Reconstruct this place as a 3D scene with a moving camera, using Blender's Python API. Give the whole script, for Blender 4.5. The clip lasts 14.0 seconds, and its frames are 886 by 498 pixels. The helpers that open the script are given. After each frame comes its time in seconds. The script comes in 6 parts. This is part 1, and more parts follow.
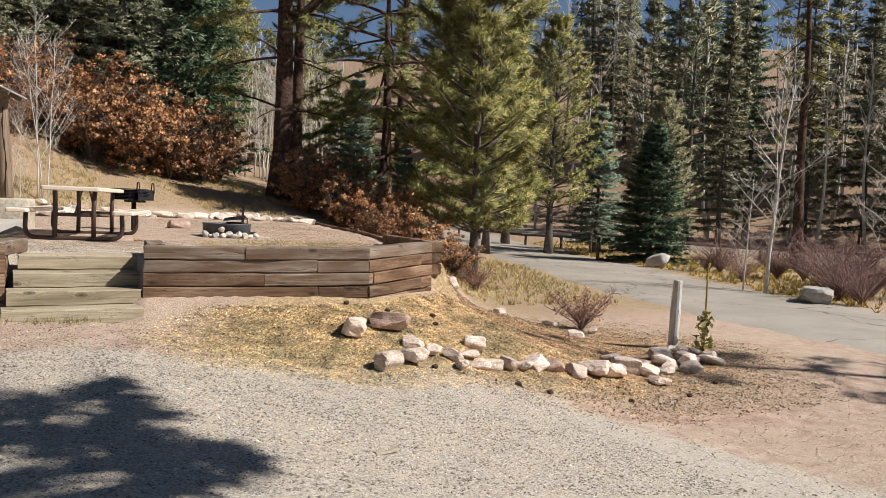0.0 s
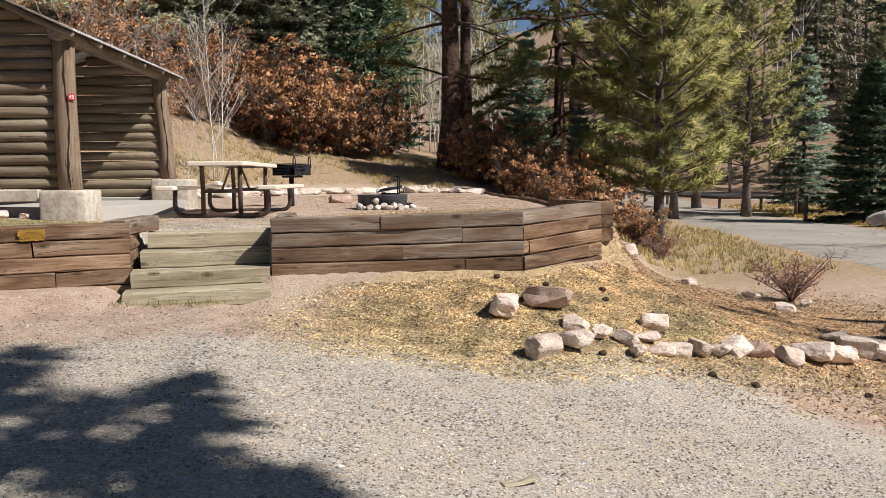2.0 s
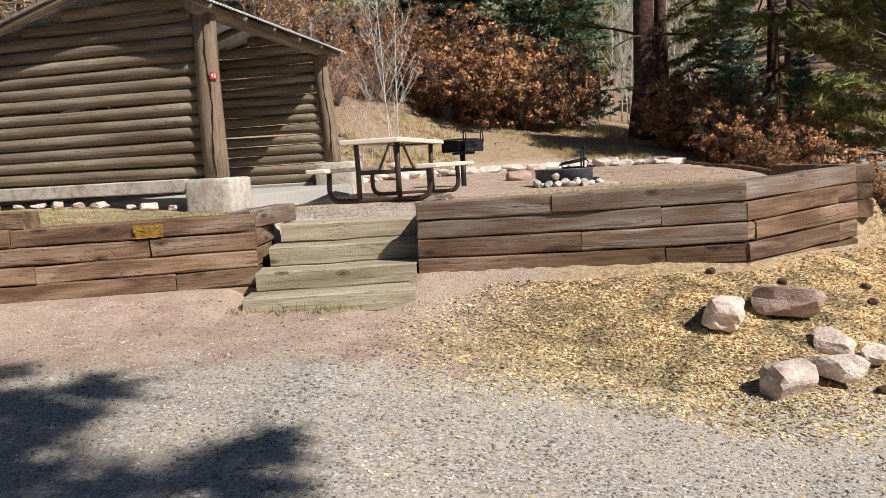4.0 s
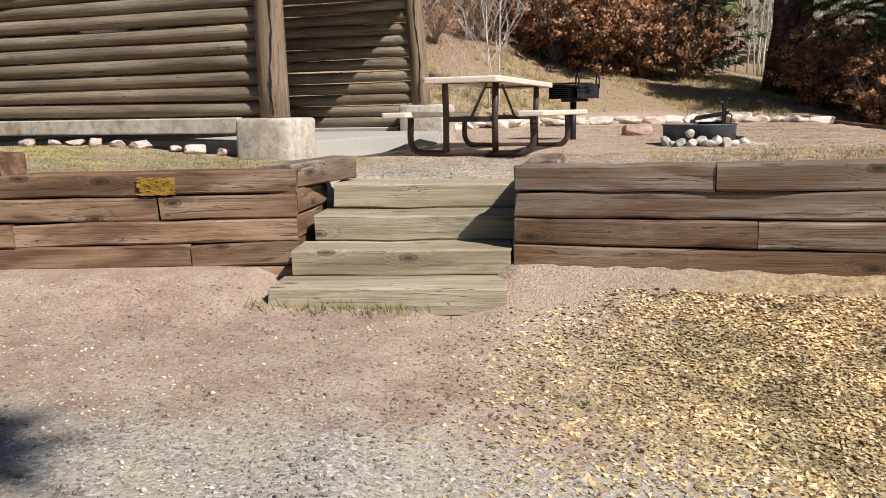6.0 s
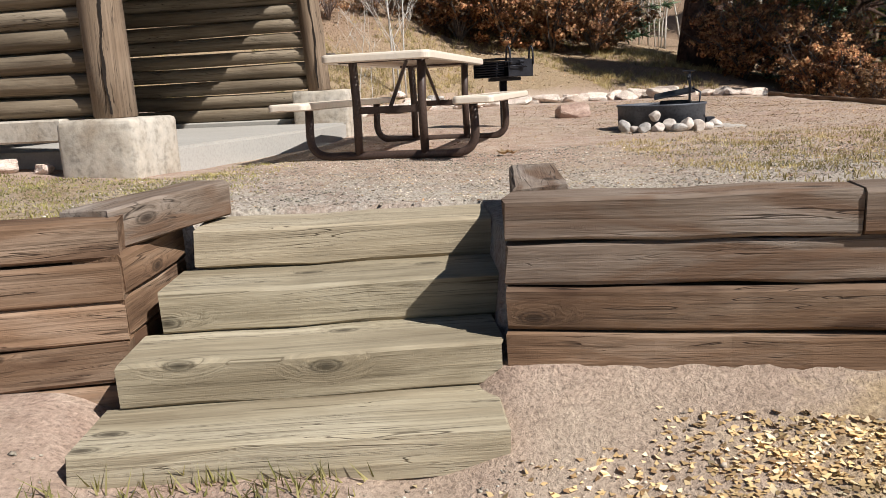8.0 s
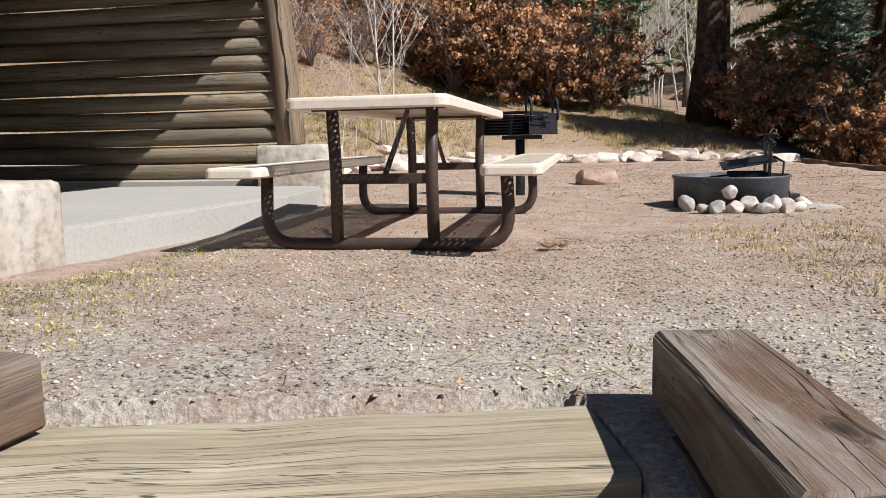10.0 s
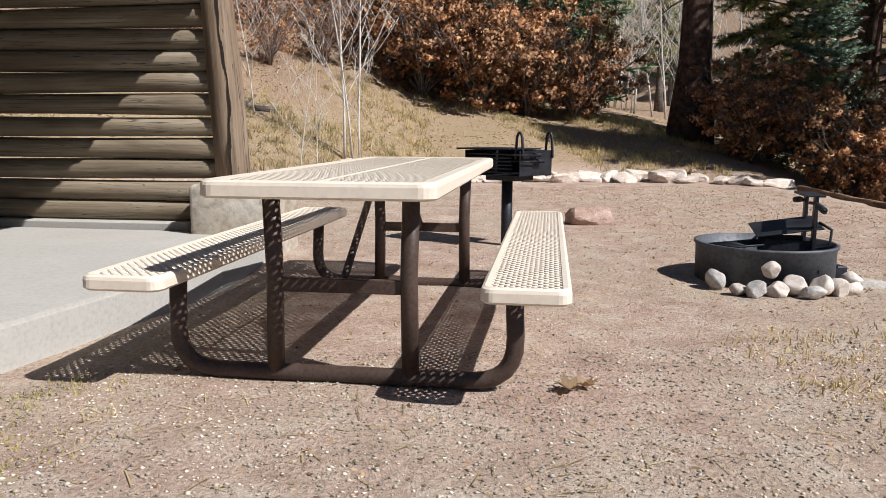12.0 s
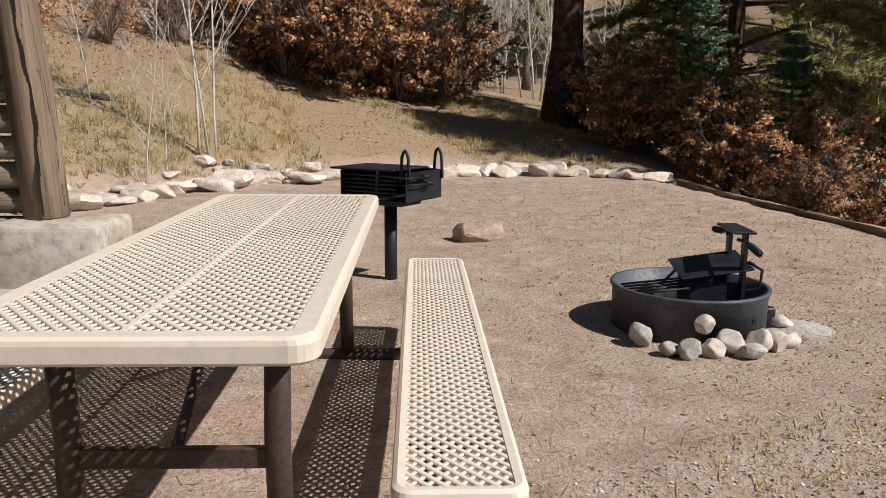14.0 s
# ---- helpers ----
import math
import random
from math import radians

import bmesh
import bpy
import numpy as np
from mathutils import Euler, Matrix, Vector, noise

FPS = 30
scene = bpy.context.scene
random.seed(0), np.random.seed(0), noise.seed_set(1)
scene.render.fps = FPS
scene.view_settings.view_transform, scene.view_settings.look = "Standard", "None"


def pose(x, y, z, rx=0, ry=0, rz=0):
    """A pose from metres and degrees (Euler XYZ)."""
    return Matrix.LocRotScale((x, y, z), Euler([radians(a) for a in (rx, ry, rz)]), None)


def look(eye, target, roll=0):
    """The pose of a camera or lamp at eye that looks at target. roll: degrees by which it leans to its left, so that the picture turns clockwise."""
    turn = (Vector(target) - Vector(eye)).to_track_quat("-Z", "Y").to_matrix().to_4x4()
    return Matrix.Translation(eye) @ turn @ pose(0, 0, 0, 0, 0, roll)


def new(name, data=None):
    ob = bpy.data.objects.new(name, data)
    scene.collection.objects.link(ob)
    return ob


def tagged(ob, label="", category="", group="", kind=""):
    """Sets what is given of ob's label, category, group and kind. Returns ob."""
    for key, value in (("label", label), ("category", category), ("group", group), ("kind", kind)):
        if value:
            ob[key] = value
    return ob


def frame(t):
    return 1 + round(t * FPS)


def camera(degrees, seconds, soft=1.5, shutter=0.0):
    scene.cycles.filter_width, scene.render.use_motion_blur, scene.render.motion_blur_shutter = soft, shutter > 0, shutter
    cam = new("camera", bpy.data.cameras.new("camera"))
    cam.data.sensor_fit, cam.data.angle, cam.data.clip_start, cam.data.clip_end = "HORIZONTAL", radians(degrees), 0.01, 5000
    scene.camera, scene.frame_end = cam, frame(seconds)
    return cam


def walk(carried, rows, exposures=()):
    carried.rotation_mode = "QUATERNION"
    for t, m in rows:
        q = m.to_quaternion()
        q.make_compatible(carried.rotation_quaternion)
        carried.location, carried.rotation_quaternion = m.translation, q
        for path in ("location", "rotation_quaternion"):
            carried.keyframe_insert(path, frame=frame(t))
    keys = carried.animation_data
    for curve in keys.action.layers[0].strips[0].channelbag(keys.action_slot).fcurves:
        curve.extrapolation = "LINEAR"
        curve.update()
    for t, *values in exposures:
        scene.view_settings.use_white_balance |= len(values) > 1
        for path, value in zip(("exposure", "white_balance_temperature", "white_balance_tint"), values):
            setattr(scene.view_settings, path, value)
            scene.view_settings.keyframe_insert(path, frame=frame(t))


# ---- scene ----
cam = camera(59.3, 14.0, 0.5)
PATH = [
    (0, (-1.38, -8.627, 1.316), (-0.378, -6.899, 1.212), 2.4),
    (0.5, (-1.169, -8.45, 1.27), (-0.286, -6.661, 1.137), 1.7),
    (1, (-0.92, -8.149, 1.241), (-0.078, -6.339, 1.112), 1.5),
    (1.5, (-0.731, -7.86, 1.199), (-0.092, -5.969, 1.063), 1.4),
    (2, (-0.554, -7.535, 1.157), (0.013, -5.625, 0.976), -0.6),
    (2.5, (-0.337, -7.21, 1.155), (0.213, -5.295, 0.974), -1.5),
    (3, (-0.188, -6.873, 1.128), (0.312, -4.946, 0.939), -2.7),
    (3.5, (-0.143, -6.449, 1.124), (0.162, -4.482, 0.927), -3.2),
    (4, (-0.074, -6.029, 1.097), (0.004, -4.043, 0.875), -3.3),
    (4.2, (-0.074, -5.887, 1.101), (-0.113, -3.9, 0.873), -3.3),
    (6.3, (-0.065, -4.042, 1.09), (-0.242, -2.082, 0.734), -1.2),
    (6.5, (-0.077, -3.838, 1.11), (-0.263, -1.879, 0.752), -1.4),
    (7, (-0.213, -3.427, 1.119), (-0.403, -1.469, 0.761), -1.9),
    (7.5, (-0.253, -3.004, 1.156), (-0.306, -1.045, 0.757), -3.8),
    (7.7, (-0.282, -2.813, 1.143), (-0.218, -0.855, 0.74), -3.4),
    (9.8, (-0.398, -0.93, 1.187), (-0.278, 1.042, 0.878), -1.8),
    (10, (-0.406, -0.743, 1.196), (-0.265, 1.233, 0.921), -1.2),
    (10.5, (-0.439, -0.283, 1.267), (-0.3, 1.701, 1.052), -0.6),
    (11, (-0.514, 0.008, 1.383), (-0.371, 1.996, 1.214), 0.3),
    (11.5, (-0.374, 0.206, 1.436), (0.008, 2.155, 1.203), 1.0),
    (12, (-0.381, 0.383, 1.552), (-0.147, 2.347, 1.254), 0.3),
    (12.5, (-0.491, 0.59, 1.613), (-0.415, 2.565, 1.304), 2.0),
    (13, (-0.419, 0.78, 1.7), (-0.181, 2.74, 1.38), 2.9),
    (13.5, (-0.287, 1.053, 1.844), (0.232, 2.956, 1.512), 1.7),
    (14, (-0.302, 1.276, 1.827), (0.257, 3.161, 1.463), 0.4),
]
walk(cam, [(t, look(eye, target, roll)) for t, eye, target, roll in PATH], [(0, 0.5, 6500, 10), (3, 0.48, 6380, 10), (7.5, 0.45, 6350, 10), (10, 0.5, 6050, 10), (12.5, 0.5, 6050, 10), (13.3, 0.3, 6200, 10), (14, 0.2, 6350, 10)])

# ---- world, sun, exposure ----
SUN = Vector((0.55, -0.46, 0.72)).normalized()
world = bpy.data.worlds.new("world")
scene.world = world
world.use_nodes = True
wn = world.node_tree
sky = wn.nodes.new("ShaderNodeTexSky")
sky.sky_type = "NISHITA"
sky.sun_disc = False
sky.altitude, sky.dust_density = 2500.0, 0.3
sky.sun_elevation = math.asin(SUN.z)
sky.sun_rotation = math.atan2(SUN.x, SUN.y)
wn.links.new(sky.outputs[0], wn.nodes["Background"].inputs[0])
wn.nodes["Background"].inputs[1].default_value = 0.05
sun_data = bpy.data.lights.new("sun", "SUN")
sun_data.energy, sun_data.angle, sun_data.color = 5.0, radians(0.53), (1.0, 0.955, 0.89)
sun = new("sun", sun_data)
sun.matrix_world = look(SUN * 60, (0, 0, 0))


# ---- materials ----
def make_material(name, roughness=0.9, metal=0.0):
    m = bpy.data.materials.new(name)
    m.use_nodes = True
    b = m.node_tree.nodes["Principled BSDF"]
    b.inputs["Roughness"].default_value, b.inputs["Metallic"].default_value = roughness, metal
    b.inputs["Specular IOR Level"].default_value = 0.3
    return m, m.node_tree, b


def node(tree, kind, **settings):
    n = tree.nodes.new(kind)
    for key, value in settings.items():
        n.inputs[key].default_value = value
    return n


def coords(tree, source="Object", stretch=(1, 1, 1)):
    c = tree.nodes.new("ShaderNodeTexCoord")
    mapping = tree.nodes.new("ShaderNodeMapping")
    mapping.inputs["Scale"].default_value = stretch
    tree.links.new(c.outputs[source], mapping.inputs[0])
    return mapping.outputs[0]


def world_place(tree, stretch=(1, 1, 1)):
    g = tree.nodes.new("ShaderNodeNewGeometry")
    mapping = tree.nodes.new("ShaderNodeMapping")
    mapping.inputs["Scale"].default_value = stretch
    tree.links.new(g.outputs["Position"], mapping.inputs[0])
    return mapping.outputs[0]


def noise_of(tree, vector, scale, detail=4.0, rough=0.6, distort=0.0):
    n = node(tree, "ShaderNodeTexNoise", Scale=scale, Detail=detail, Roughness=rough, Distortion=distort)
    tree.links.new(vector, n.inputs["Vector"])
    return n.outputs["Fac"]


def ramp(tree, fac, stops):
    r = tree.nodes.new("ShaderNodeValToRGB")
    e = r.color_ramp.elements
    while len(e) < len(stops):
        e.new(0.5)
    for el, (p, c) in zip(e, stops):
        el.position, el.color = p, (*c, 1)
    tree.links.new(fac, r.inputs[0])
    return r.outputs[0]


def blend(tree, fac, a, b, mode="MIX"):
    m = tree.nodes.new("ShaderNodeMix")
    m.data_type, m.blend_type = "RGBA", mode
    for s, v in ((0, fac), (6, a), (7, b)):
        if isinstance(v, (int, float)):
            m.inputs[s].default_value = v
        elif isinstance(v, tuple):
            m.inputs[s].default_value = (*v, 1)
        else:
            tree.links.new(v, m.inputs[s])
    return m.outputs[2]


def bump(tree, shader, height, strength=0.5, distance=0.01):
    b = node(tree, "ShaderNodeBump", Strength=strength, Distance=distance)
    tree.links.new(height, b.inputs["Height"])
    tree.links.new(b.outputs[0], shader.inputs["Normal"])


def wood_material(name, dark, mid, light, along, per_piece=0.25, grain=1.0, rough=0.85, knots=0.0, stain=None):
    """Weathered wood whose grain runs along one axis of the object and flows round its knots."""
    m, t, b = make_material(name, rough)
    info = t.nodes.new("ShaderNodeObjectInfo")

    def place(stretch, shift):
        s = t.nodes.new("ShaderNodeVectorMath")
        s.operation = "MULTIPLY_ADD"
        t.links.new(info.outputs["Random"], s.inputs[0])
        s.inputs[1].default_value = shift
        t.links.new(coords(t, "Object", stretch), s.inputs[2])
        return s.outputs[0]

    def scaled(length, across):
        v = [across, across, across]
        v[along] = length
        return v

    grain_place = place(scaled(1.1, 62.0), (37.0, 51.0, 23.0))
    swirl = None
    if knots:
        split = t.nodes.new("ShaderNodeSeparateXYZ")
        t.links.new(place((2.1, 5.0, 5.0), (13.0, 0.0, 9.0)), split.inputs[0])
        across = t.nodes.new("ShaderNodeMath")
        t.links.new(split.outputs[1], across.inputs[0])
        t.links.new(split.outputs[2], across.inputs[1])
        join = t.nodes.new("ShaderNodeCombineXYZ")
        t.links.new(split.outputs[0], join.inputs[0])
        t.links.new(across.outputs[0], join.inputs[1])
        cell = node(t, "ShaderNodeTexVoronoi", Scale=1.0)
        cell.voronoi_dimensions = "2D"
        t.links.new(join.outputs[0], cell.inputs["Vector"])
        pick = t.nodes.new("ShaderNodeSeparateColor")
        t.links.new(cell.outputs["Color"], pick.inputs[0])
        chosen = ramp(t, pick.outputs[0], [(1 - knots - 0.01, (0, 0, 0)), (1 - knots, (1, 1, 1))])
        swirl = blend(t, 1.0, chosen, ramp(t, cell.outputs["Distance"], [(0.05, (1, 1, 1)), (0.34, (0, 0, 0))]), "MULTIPLY")
        core = blend(t, 1.0, chosen, ramp(t, cell.outputs["Distance"], [(0.0, (1, 1, 1)), (0.055, (0.75, 0.75, 0.75)), (0.075, (0.3, 0.3, 0.3)), (0.095, (0.7, 0.7, 0.7)), (0.125, (0, 0, 0))]), "MULTIPLY")
        turn = t.nodes.new("ShaderNodeVectorMath")
        turn.operation = "MULTIPLY_ADD"
        t.links.new(swirl, turn.inputs[0])
        turn.inputs[1].default_value = (0.0, 3.5, 3.5)
        t.links.new(grain_place, turn.inputs[2])
        grain_place = turn.outputs[0]
    fine = noise_of(t, grain_place, 1.0 * grain, 6.0, 0.68, 0.6)
    broad = noise_of(t, place(scaled(0.9, 5.0), (11.0, 29.0, 17.0)), 1.0, 4.0, 0.6, 0.4)
    base = ramp(t, broad, [(0.33, dark), (0.5, mid), (0.68, light)])
    if stain:
        patch = noise_of(t, place(scaled(1.3, 7.0), (5.0, 21.0, 31.0)), 1.0, 3.0, 0.55, 0.8)
        base = blend(t, ramp(t, patch, [(0.5, (0, 0, 0)), (0.62, (0.8, 0.8, 0.8))]), base, stain)
    streak = ramp(t, fine, [(0.32, (0.42, 0.40, 0.38)), (0.44, (0.88, 0.88, 0.88)), (0.58, (1.02, 1.02, 1.02)), (0.72, (1.25, 1.25, 1.25))])
    col = blend(t, 1.0, base, streak, "MULTIPLY")
    check = noise_of(t, place(scaled(0.7, 20.0), (19.0, 7.0, 43.0)), 1.0, 2.0, 0.5, 1.6)
    checks = ramp(t, check, [(0.488, (1, 1, 1)), (0.498, (0.12, 0.10, 0.09)), (0.503, (0.12, 0.10, 0.09)), (0.513, (1, 1, 1))])
    gate = ramp(t, broad, [(0.48, (0, 0, 0)), (0.55, (0.9, 0.9, 0.9))])
    col = blend(t, gate, col, blend(t, 1.0, col, checks, "MULTIPLY"))
    if knots:
        col = blend(t, core, col, tuple(0.28 * c for c in dark))
    tone = ramp(t, info.outputs["Random"], [(0.0, (1 - per_piece,) * 3), (1.0, (1 + per_piece,) * 3)])
    col = blend(t, 1.0, col, tone, "MULTIPLY")
    t.links.new(col, b.inputs["Base Color"])
    bump(t, b, blend(t, gate, fine, blend(t, 1.0, fine, checks, "MULTIPLY")), 0.7, 0.008)
    return m


def mottled_material(name, stops, scale, rough=0.9, metal=0.0, bump_strength=0.4, bump_distance=0.01, fine=8.0, island=0.0, per_object=0.0, place="Object", speck=1.0):
    m, t, b = make_material(name, rough, metal)
    v = coords(t, place) if place == "Object" else world_place(t)
    broad = noise_of(t, v, scale, 5.0, 0.6)
    small = noise_of(t, v, scale * fine, 4.0, 0.65)
    col = ramp(t, broad, stops)
    grains = ramp(t, small, [(0.3, (0.62, 0.62, 0.62)), (0.5, (1.0, 1.0, 1.0)), (0.72, (1.2, 1.2, 1.2))])
    col = blend(t, speck, col, grains, "MULTIPLY")
    if island:
        g = t.nodes.new("ShaderNodeNewGeometry")
        col = blend(t, 1.0, col, ramp(t, g.outputs["Random Per Island"], [(0, (1 - island,) * 3), (1, (1 + island,) * 3)]), "MULTIPLY")
    if per_object:
        o = t.nodes.new("ShaderNodeObjectInfo")
        col = blend(t, 1.0, col, ramp(t, o.outputs["Random"], [(0, (1 - per_object,) * 3), (1, (1 + per_object,) * 3)]), "MULTIPLY")
    t.links.new(col, b.inputs["Base Color"])
    if bump_strength:
        bump(t, b, small, bump_strength, bump_distance)
    return m


def leaf_material(name, stops, per_object=0.15, see_through=0.2, rough=0.6):
    """Needles and leaves: each island takes its own tone; some light comes through."""
    m, t, b = make_material(name, rough)
    g = t.nodes.new("ShaderNodeNewGeometry")
    o = t.nodes.new("ShaderNodeObjectInfo")
    col = ramp(t, g.outputs["Random Per Island"], stops)
    big = noise_of(t, world_place(t), 0.9, 2.0)
    tuft = noise_of(t, world_place(t), 4.5, 2.0)
    col = blend(t, 1.0, col, ramp(t, tuft, [(0.36, (0.6, 0.6, 0.6)), (0.62, (1.25, 1.22, 1.18))]), "MULTIPLY")
    col = blend(t, 1.0, col, ramp(t, big, [(0.35, (0.75, 0.78, 0.75)), (0.65, (1.2, 1.15, 1.1))]), "MULTIPLY")
    col = blend(t, 1.0, col, ramp(t, o.outputs["Random"], [(0, (1 - per_object,) * 3), (1, (1 + per_object,) * 3)]), "MULTIPLY")
    t.links.new(col, b.inputs["Base Color"])
    if see_through:
        tr = t.nodes.new("ShaderNodeBsdfTranslucent")
        t.links.new(col, tr.inputs[0])
        mix = node(t, "ShaderNodeMixShader", Fac=see_through)
        t.links.new(b.outputs[0], mix.inputs[1])
        t.links.new(tr.outputs[0], mix.inputs[2])
        t.links.new(mix.outputs[0], t.nodes["Material Output"].inputs[0])
    return m


M_TIMBER = wood_material("timber_brown", (0.10, 0.056, 0.031), (0.215, 0.13, 0.078), (0.33, 0.235, 0.165), 0, 0.28, knots=0.3, stain=(0.085, 0.043, 0.024))
M_TIMBER_GREY = wood_material("timber_grey", (0.13, 0.088, 0.062), (0.225, 0.17, 0.13), (0.37, 0.31, 0.26), 0, 0.15, knots=0.25, stain=(0.15, 0.085, 0.05))
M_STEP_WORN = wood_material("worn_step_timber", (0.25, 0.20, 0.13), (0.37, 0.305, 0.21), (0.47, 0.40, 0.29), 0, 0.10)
M_STEP = wood_material("step_timber", (0.235, 0.19, 0.125), (0.36, 0.305, 0.21), (0.47, 0.41, 0.30), 0, 0.14, knots=0.22)
M_LOG = wood_material("stained_log", (0.135, 0.10, 0.066), (0.215, 0.168, 0.115), (0.30, 0.245, 0.178), 0, 0.18, 0.7)
M_POST = wood_material("post_log", (0.125, 0.082, 0.053), (0.215, 0.152, 0.102), (0.29, 0.218, 0.155), 2, 0.1, 0.5)
M_POLE = wood_material("weathered_pole", (0.33, 0.3, 0.26), (0.52, 0.49, 0.45), (0.7, 0.67, 0.62), 2, 0.1, 0.7)
M_RAIL = wood_material("fence_wood", (0.05, 0.035, 0.025), (0.11, 0.08, 0.06), (0.2, 0.16, 0.12), 0, 0.2)
M_CONCRETE = mottled_material("concrete", [(0.3, (0.375, 0.35, 0.315)), (0.55, (0.405, 0.38, 0.345)), (0.75, (0.43, 0.405, 0.37))], 1.3, 0.92, 0, 0.15, 0.002, 40, speck=0.35)
M_CONCRETE_BASE = mottled_material("concrete_base", [(0.3, (0.30, 0.235, 0.17)), (0.5, (0.45, 0.395, 0.325)), (0.75, (0.52, 0.48, 0.42))], 2.6, 0.95, 0, 0.5, 0.008, 6)
M_CREAM = mottled_material("cream_vinyl", [(0.3, (0.66, 0.565, 0.46)), (0.6, (0.69, 0.60, 0.495)), (0.8, (0.71, 0.63, 0.53))], 1.6, 0.5, 0, 0.0, 0.002, 20, speck=0.25)
M_BROWN = mottled_material("brown_coated_steel", [(0.3, (0.045, 0.028, 0.022)), (0.7, (0.075, 0.05, 0.04))], 6.0, 0.45, 0, 0.1, 0.002, 12)
M_IRON = mottled_material("black_iron", [(0.3, (0.022, 0.022, 0.026)), (0.6, (0.045, 0.046, 0.055)), (0.8, (0.075, 0.07, 0.07))], 5.0, 0.5, 0.6, 0.2, 0.002, 12)
M_RING = mottled_material("ring_steel", [(0.3, (0.06, 0.062, 0.07)), (0.6, (0.10, 0.105, 0.12)), (0.8, (0.17, 0.16, 0.155))], 4.0, 0.6, 0.3, 0.2, 0.003, 12)
M_ASH = mottled_material("ash", [(0.3, (0.1, 0.09, 0.08)), (0.7, (0.3, 0.28, 0.25))], 6.0, 1.0, 0, 0.8, 0.02, 6)
M_SPILL = mottled_material("spilled_ash", [(0.3, (0.36, 0.31, 0.26)), (0.7, (0.52, 0.47, 0.42))], 14.0, 1.0, 0, 0.8, 0.01, 6)
M_METAL = mottled_material("galvanised_roof", [(0.3, (0.55, 0.56, 0.55)), (0.7, (0.75, 0.75, 0.72))], 2.0, 0.45, 0.6, 0.05, 0.002, 8)
M_RED = mottled_material("red_sign", [(0.3, (0.34, 0.02, 0.025)), (0.7, (0.42, 0.03, 0.03))], 8.0, 0.5, 0, 0.0)
M_WHITE = mottled_material("white_paint", [(0.3, (0.75, 0.75, 0.73)), (0.7, (0.82, 0.82, 0.8))], 8.0, 0.6, 0, 0.0)
M_YELLOW = mottled_material("yellow_paint", [(0.3, (0.34, 0.18, 0.03)), (0.7, (0.5, 0.3, 0.05))], 20.0, 0.8, 0, 0.2, 0.003)
M_ROCK = mottled_material("pale_rock", [(0.28, (0.40, 0.285, 0.225)), (0.46, (0.57, 0.45, 0.375)), (0.72, (0.71, 0.62, 0.54))], 3.2, 0.9, 0, 0.6, 0.03, 4, 0, 0.22, speck=0.6)
M_BORDER = mottled_material("bleached_rock", [(0.28, (0.42, 0.32, 0.255)), (0.45, (0.60, 0.495, 0.415)), (0.72, (0.73, 0.655, 0.575))], 4.0, 0.9, 0, 0.7, 0.02, 7, 0, 0.18)
M_ROCK_RED = mottled_material("red_rock", [(0.28, (0.26, 0.165, 0.13)), (0.5, (0.42, 0.29, 0.23)), (0.75, (0.55, 0.42, 0.35))], 4.0, 0.9, 0, 0.7, 0.02, 7, 0, 0.2)
M_ROCK_GREY = mottled_material("grey_boulder", [(0.28, (0.27, 0.245, 0.22)), (0.5, (0.42, 0.39, 0.36)), (0.75, (0.56, 0.53, 0.49))], 2.5, 0.9, 0, 0.5, 0.02, 3, 0, 0.15, speck=0.6)
M_COBBLE = mottled_material("river_cobble", [(0.28, (0.38, 0.31, 0.26)), (0.5, (0.52, 0.45, 0.39)), (0.75, (0.62, 0.56, 0.50))], 1.6, 0.8, 0, 0.25, 0.02, 4, 0, 0.25, speck=0.4)
M_BARK_RED = mottled_material("pine_bark", [(0.32, (0.022, 0.014, 0.011)), (0.5, (0.085, 0.048, 0.035)), (0.72, (0.17, 0.10, 0.075))], 9.0, 0.95, 0, 1.0, 0.04, 5)
M_BARK_GREY = mottled_material("grey_bark", [(0.3, (0.06, 0.05, 0.045)), (0.6, (0.15, 0.125, 0.11)), (0.8, (0.22, 0.2, 0.18))], 9.0, 0.95, 0, 0.8, 0.02, 5)
M_ASPEN = mottled_material("aspen_bark", [(0.27, (0.12, 0.1, 0.09)), (0.36, (0.5, 0.46, 0.41)), (0.7, (0.68, 0.65, 0.6))], 5.0, 0.8, 0, 0.2, 0.005, 6)
M_TWIG = mottled_material("grey_twigs", [(0.3, (0.20, 0.15, 0.13)), (0.7, (0.34, 0.28, 0.25))], 3.0, 0.9, 0, 0.0)
M_WILLOW = mottled_material("red_willow_twigs", [(0.3, (0.17, 0.095, 0.085)), (0.7, (0.31, 0.20, 0.175))], 2.0, 0.9, 0, 0.0)
M_PINE = leaf_material("pine_needles", [(0, (0.125, 0.135, 0.050)), (0.5, (0.275, 0.290, 0.100)), (0.85, (0.47, 0.44, 0.165)), (1, (0.62, 0.42, 0.17))])
M_PINE_DARK = leaf_material("old_pine_needles", [(0, (0.134, 0.174, 0.060)), (0.7, (0.300, 0.334, 0.100)), (1, (0.567, 0.367, 0.134))])
M_FIR = leaf_material("fir_needles", [(0, (0.21, 0.225, 0.145)), (0.6, (0.40, 0.42, 0.285)), (1, (0.60, 0.60, 0.43))])
M_SPRUCE = leaf_material("spruce_needles", [(0, (0.060, 0.109, 0.060)), (0.6, (0.122, 0.192, 0.109)), (1, (0.218, 0.274, 0.164))])
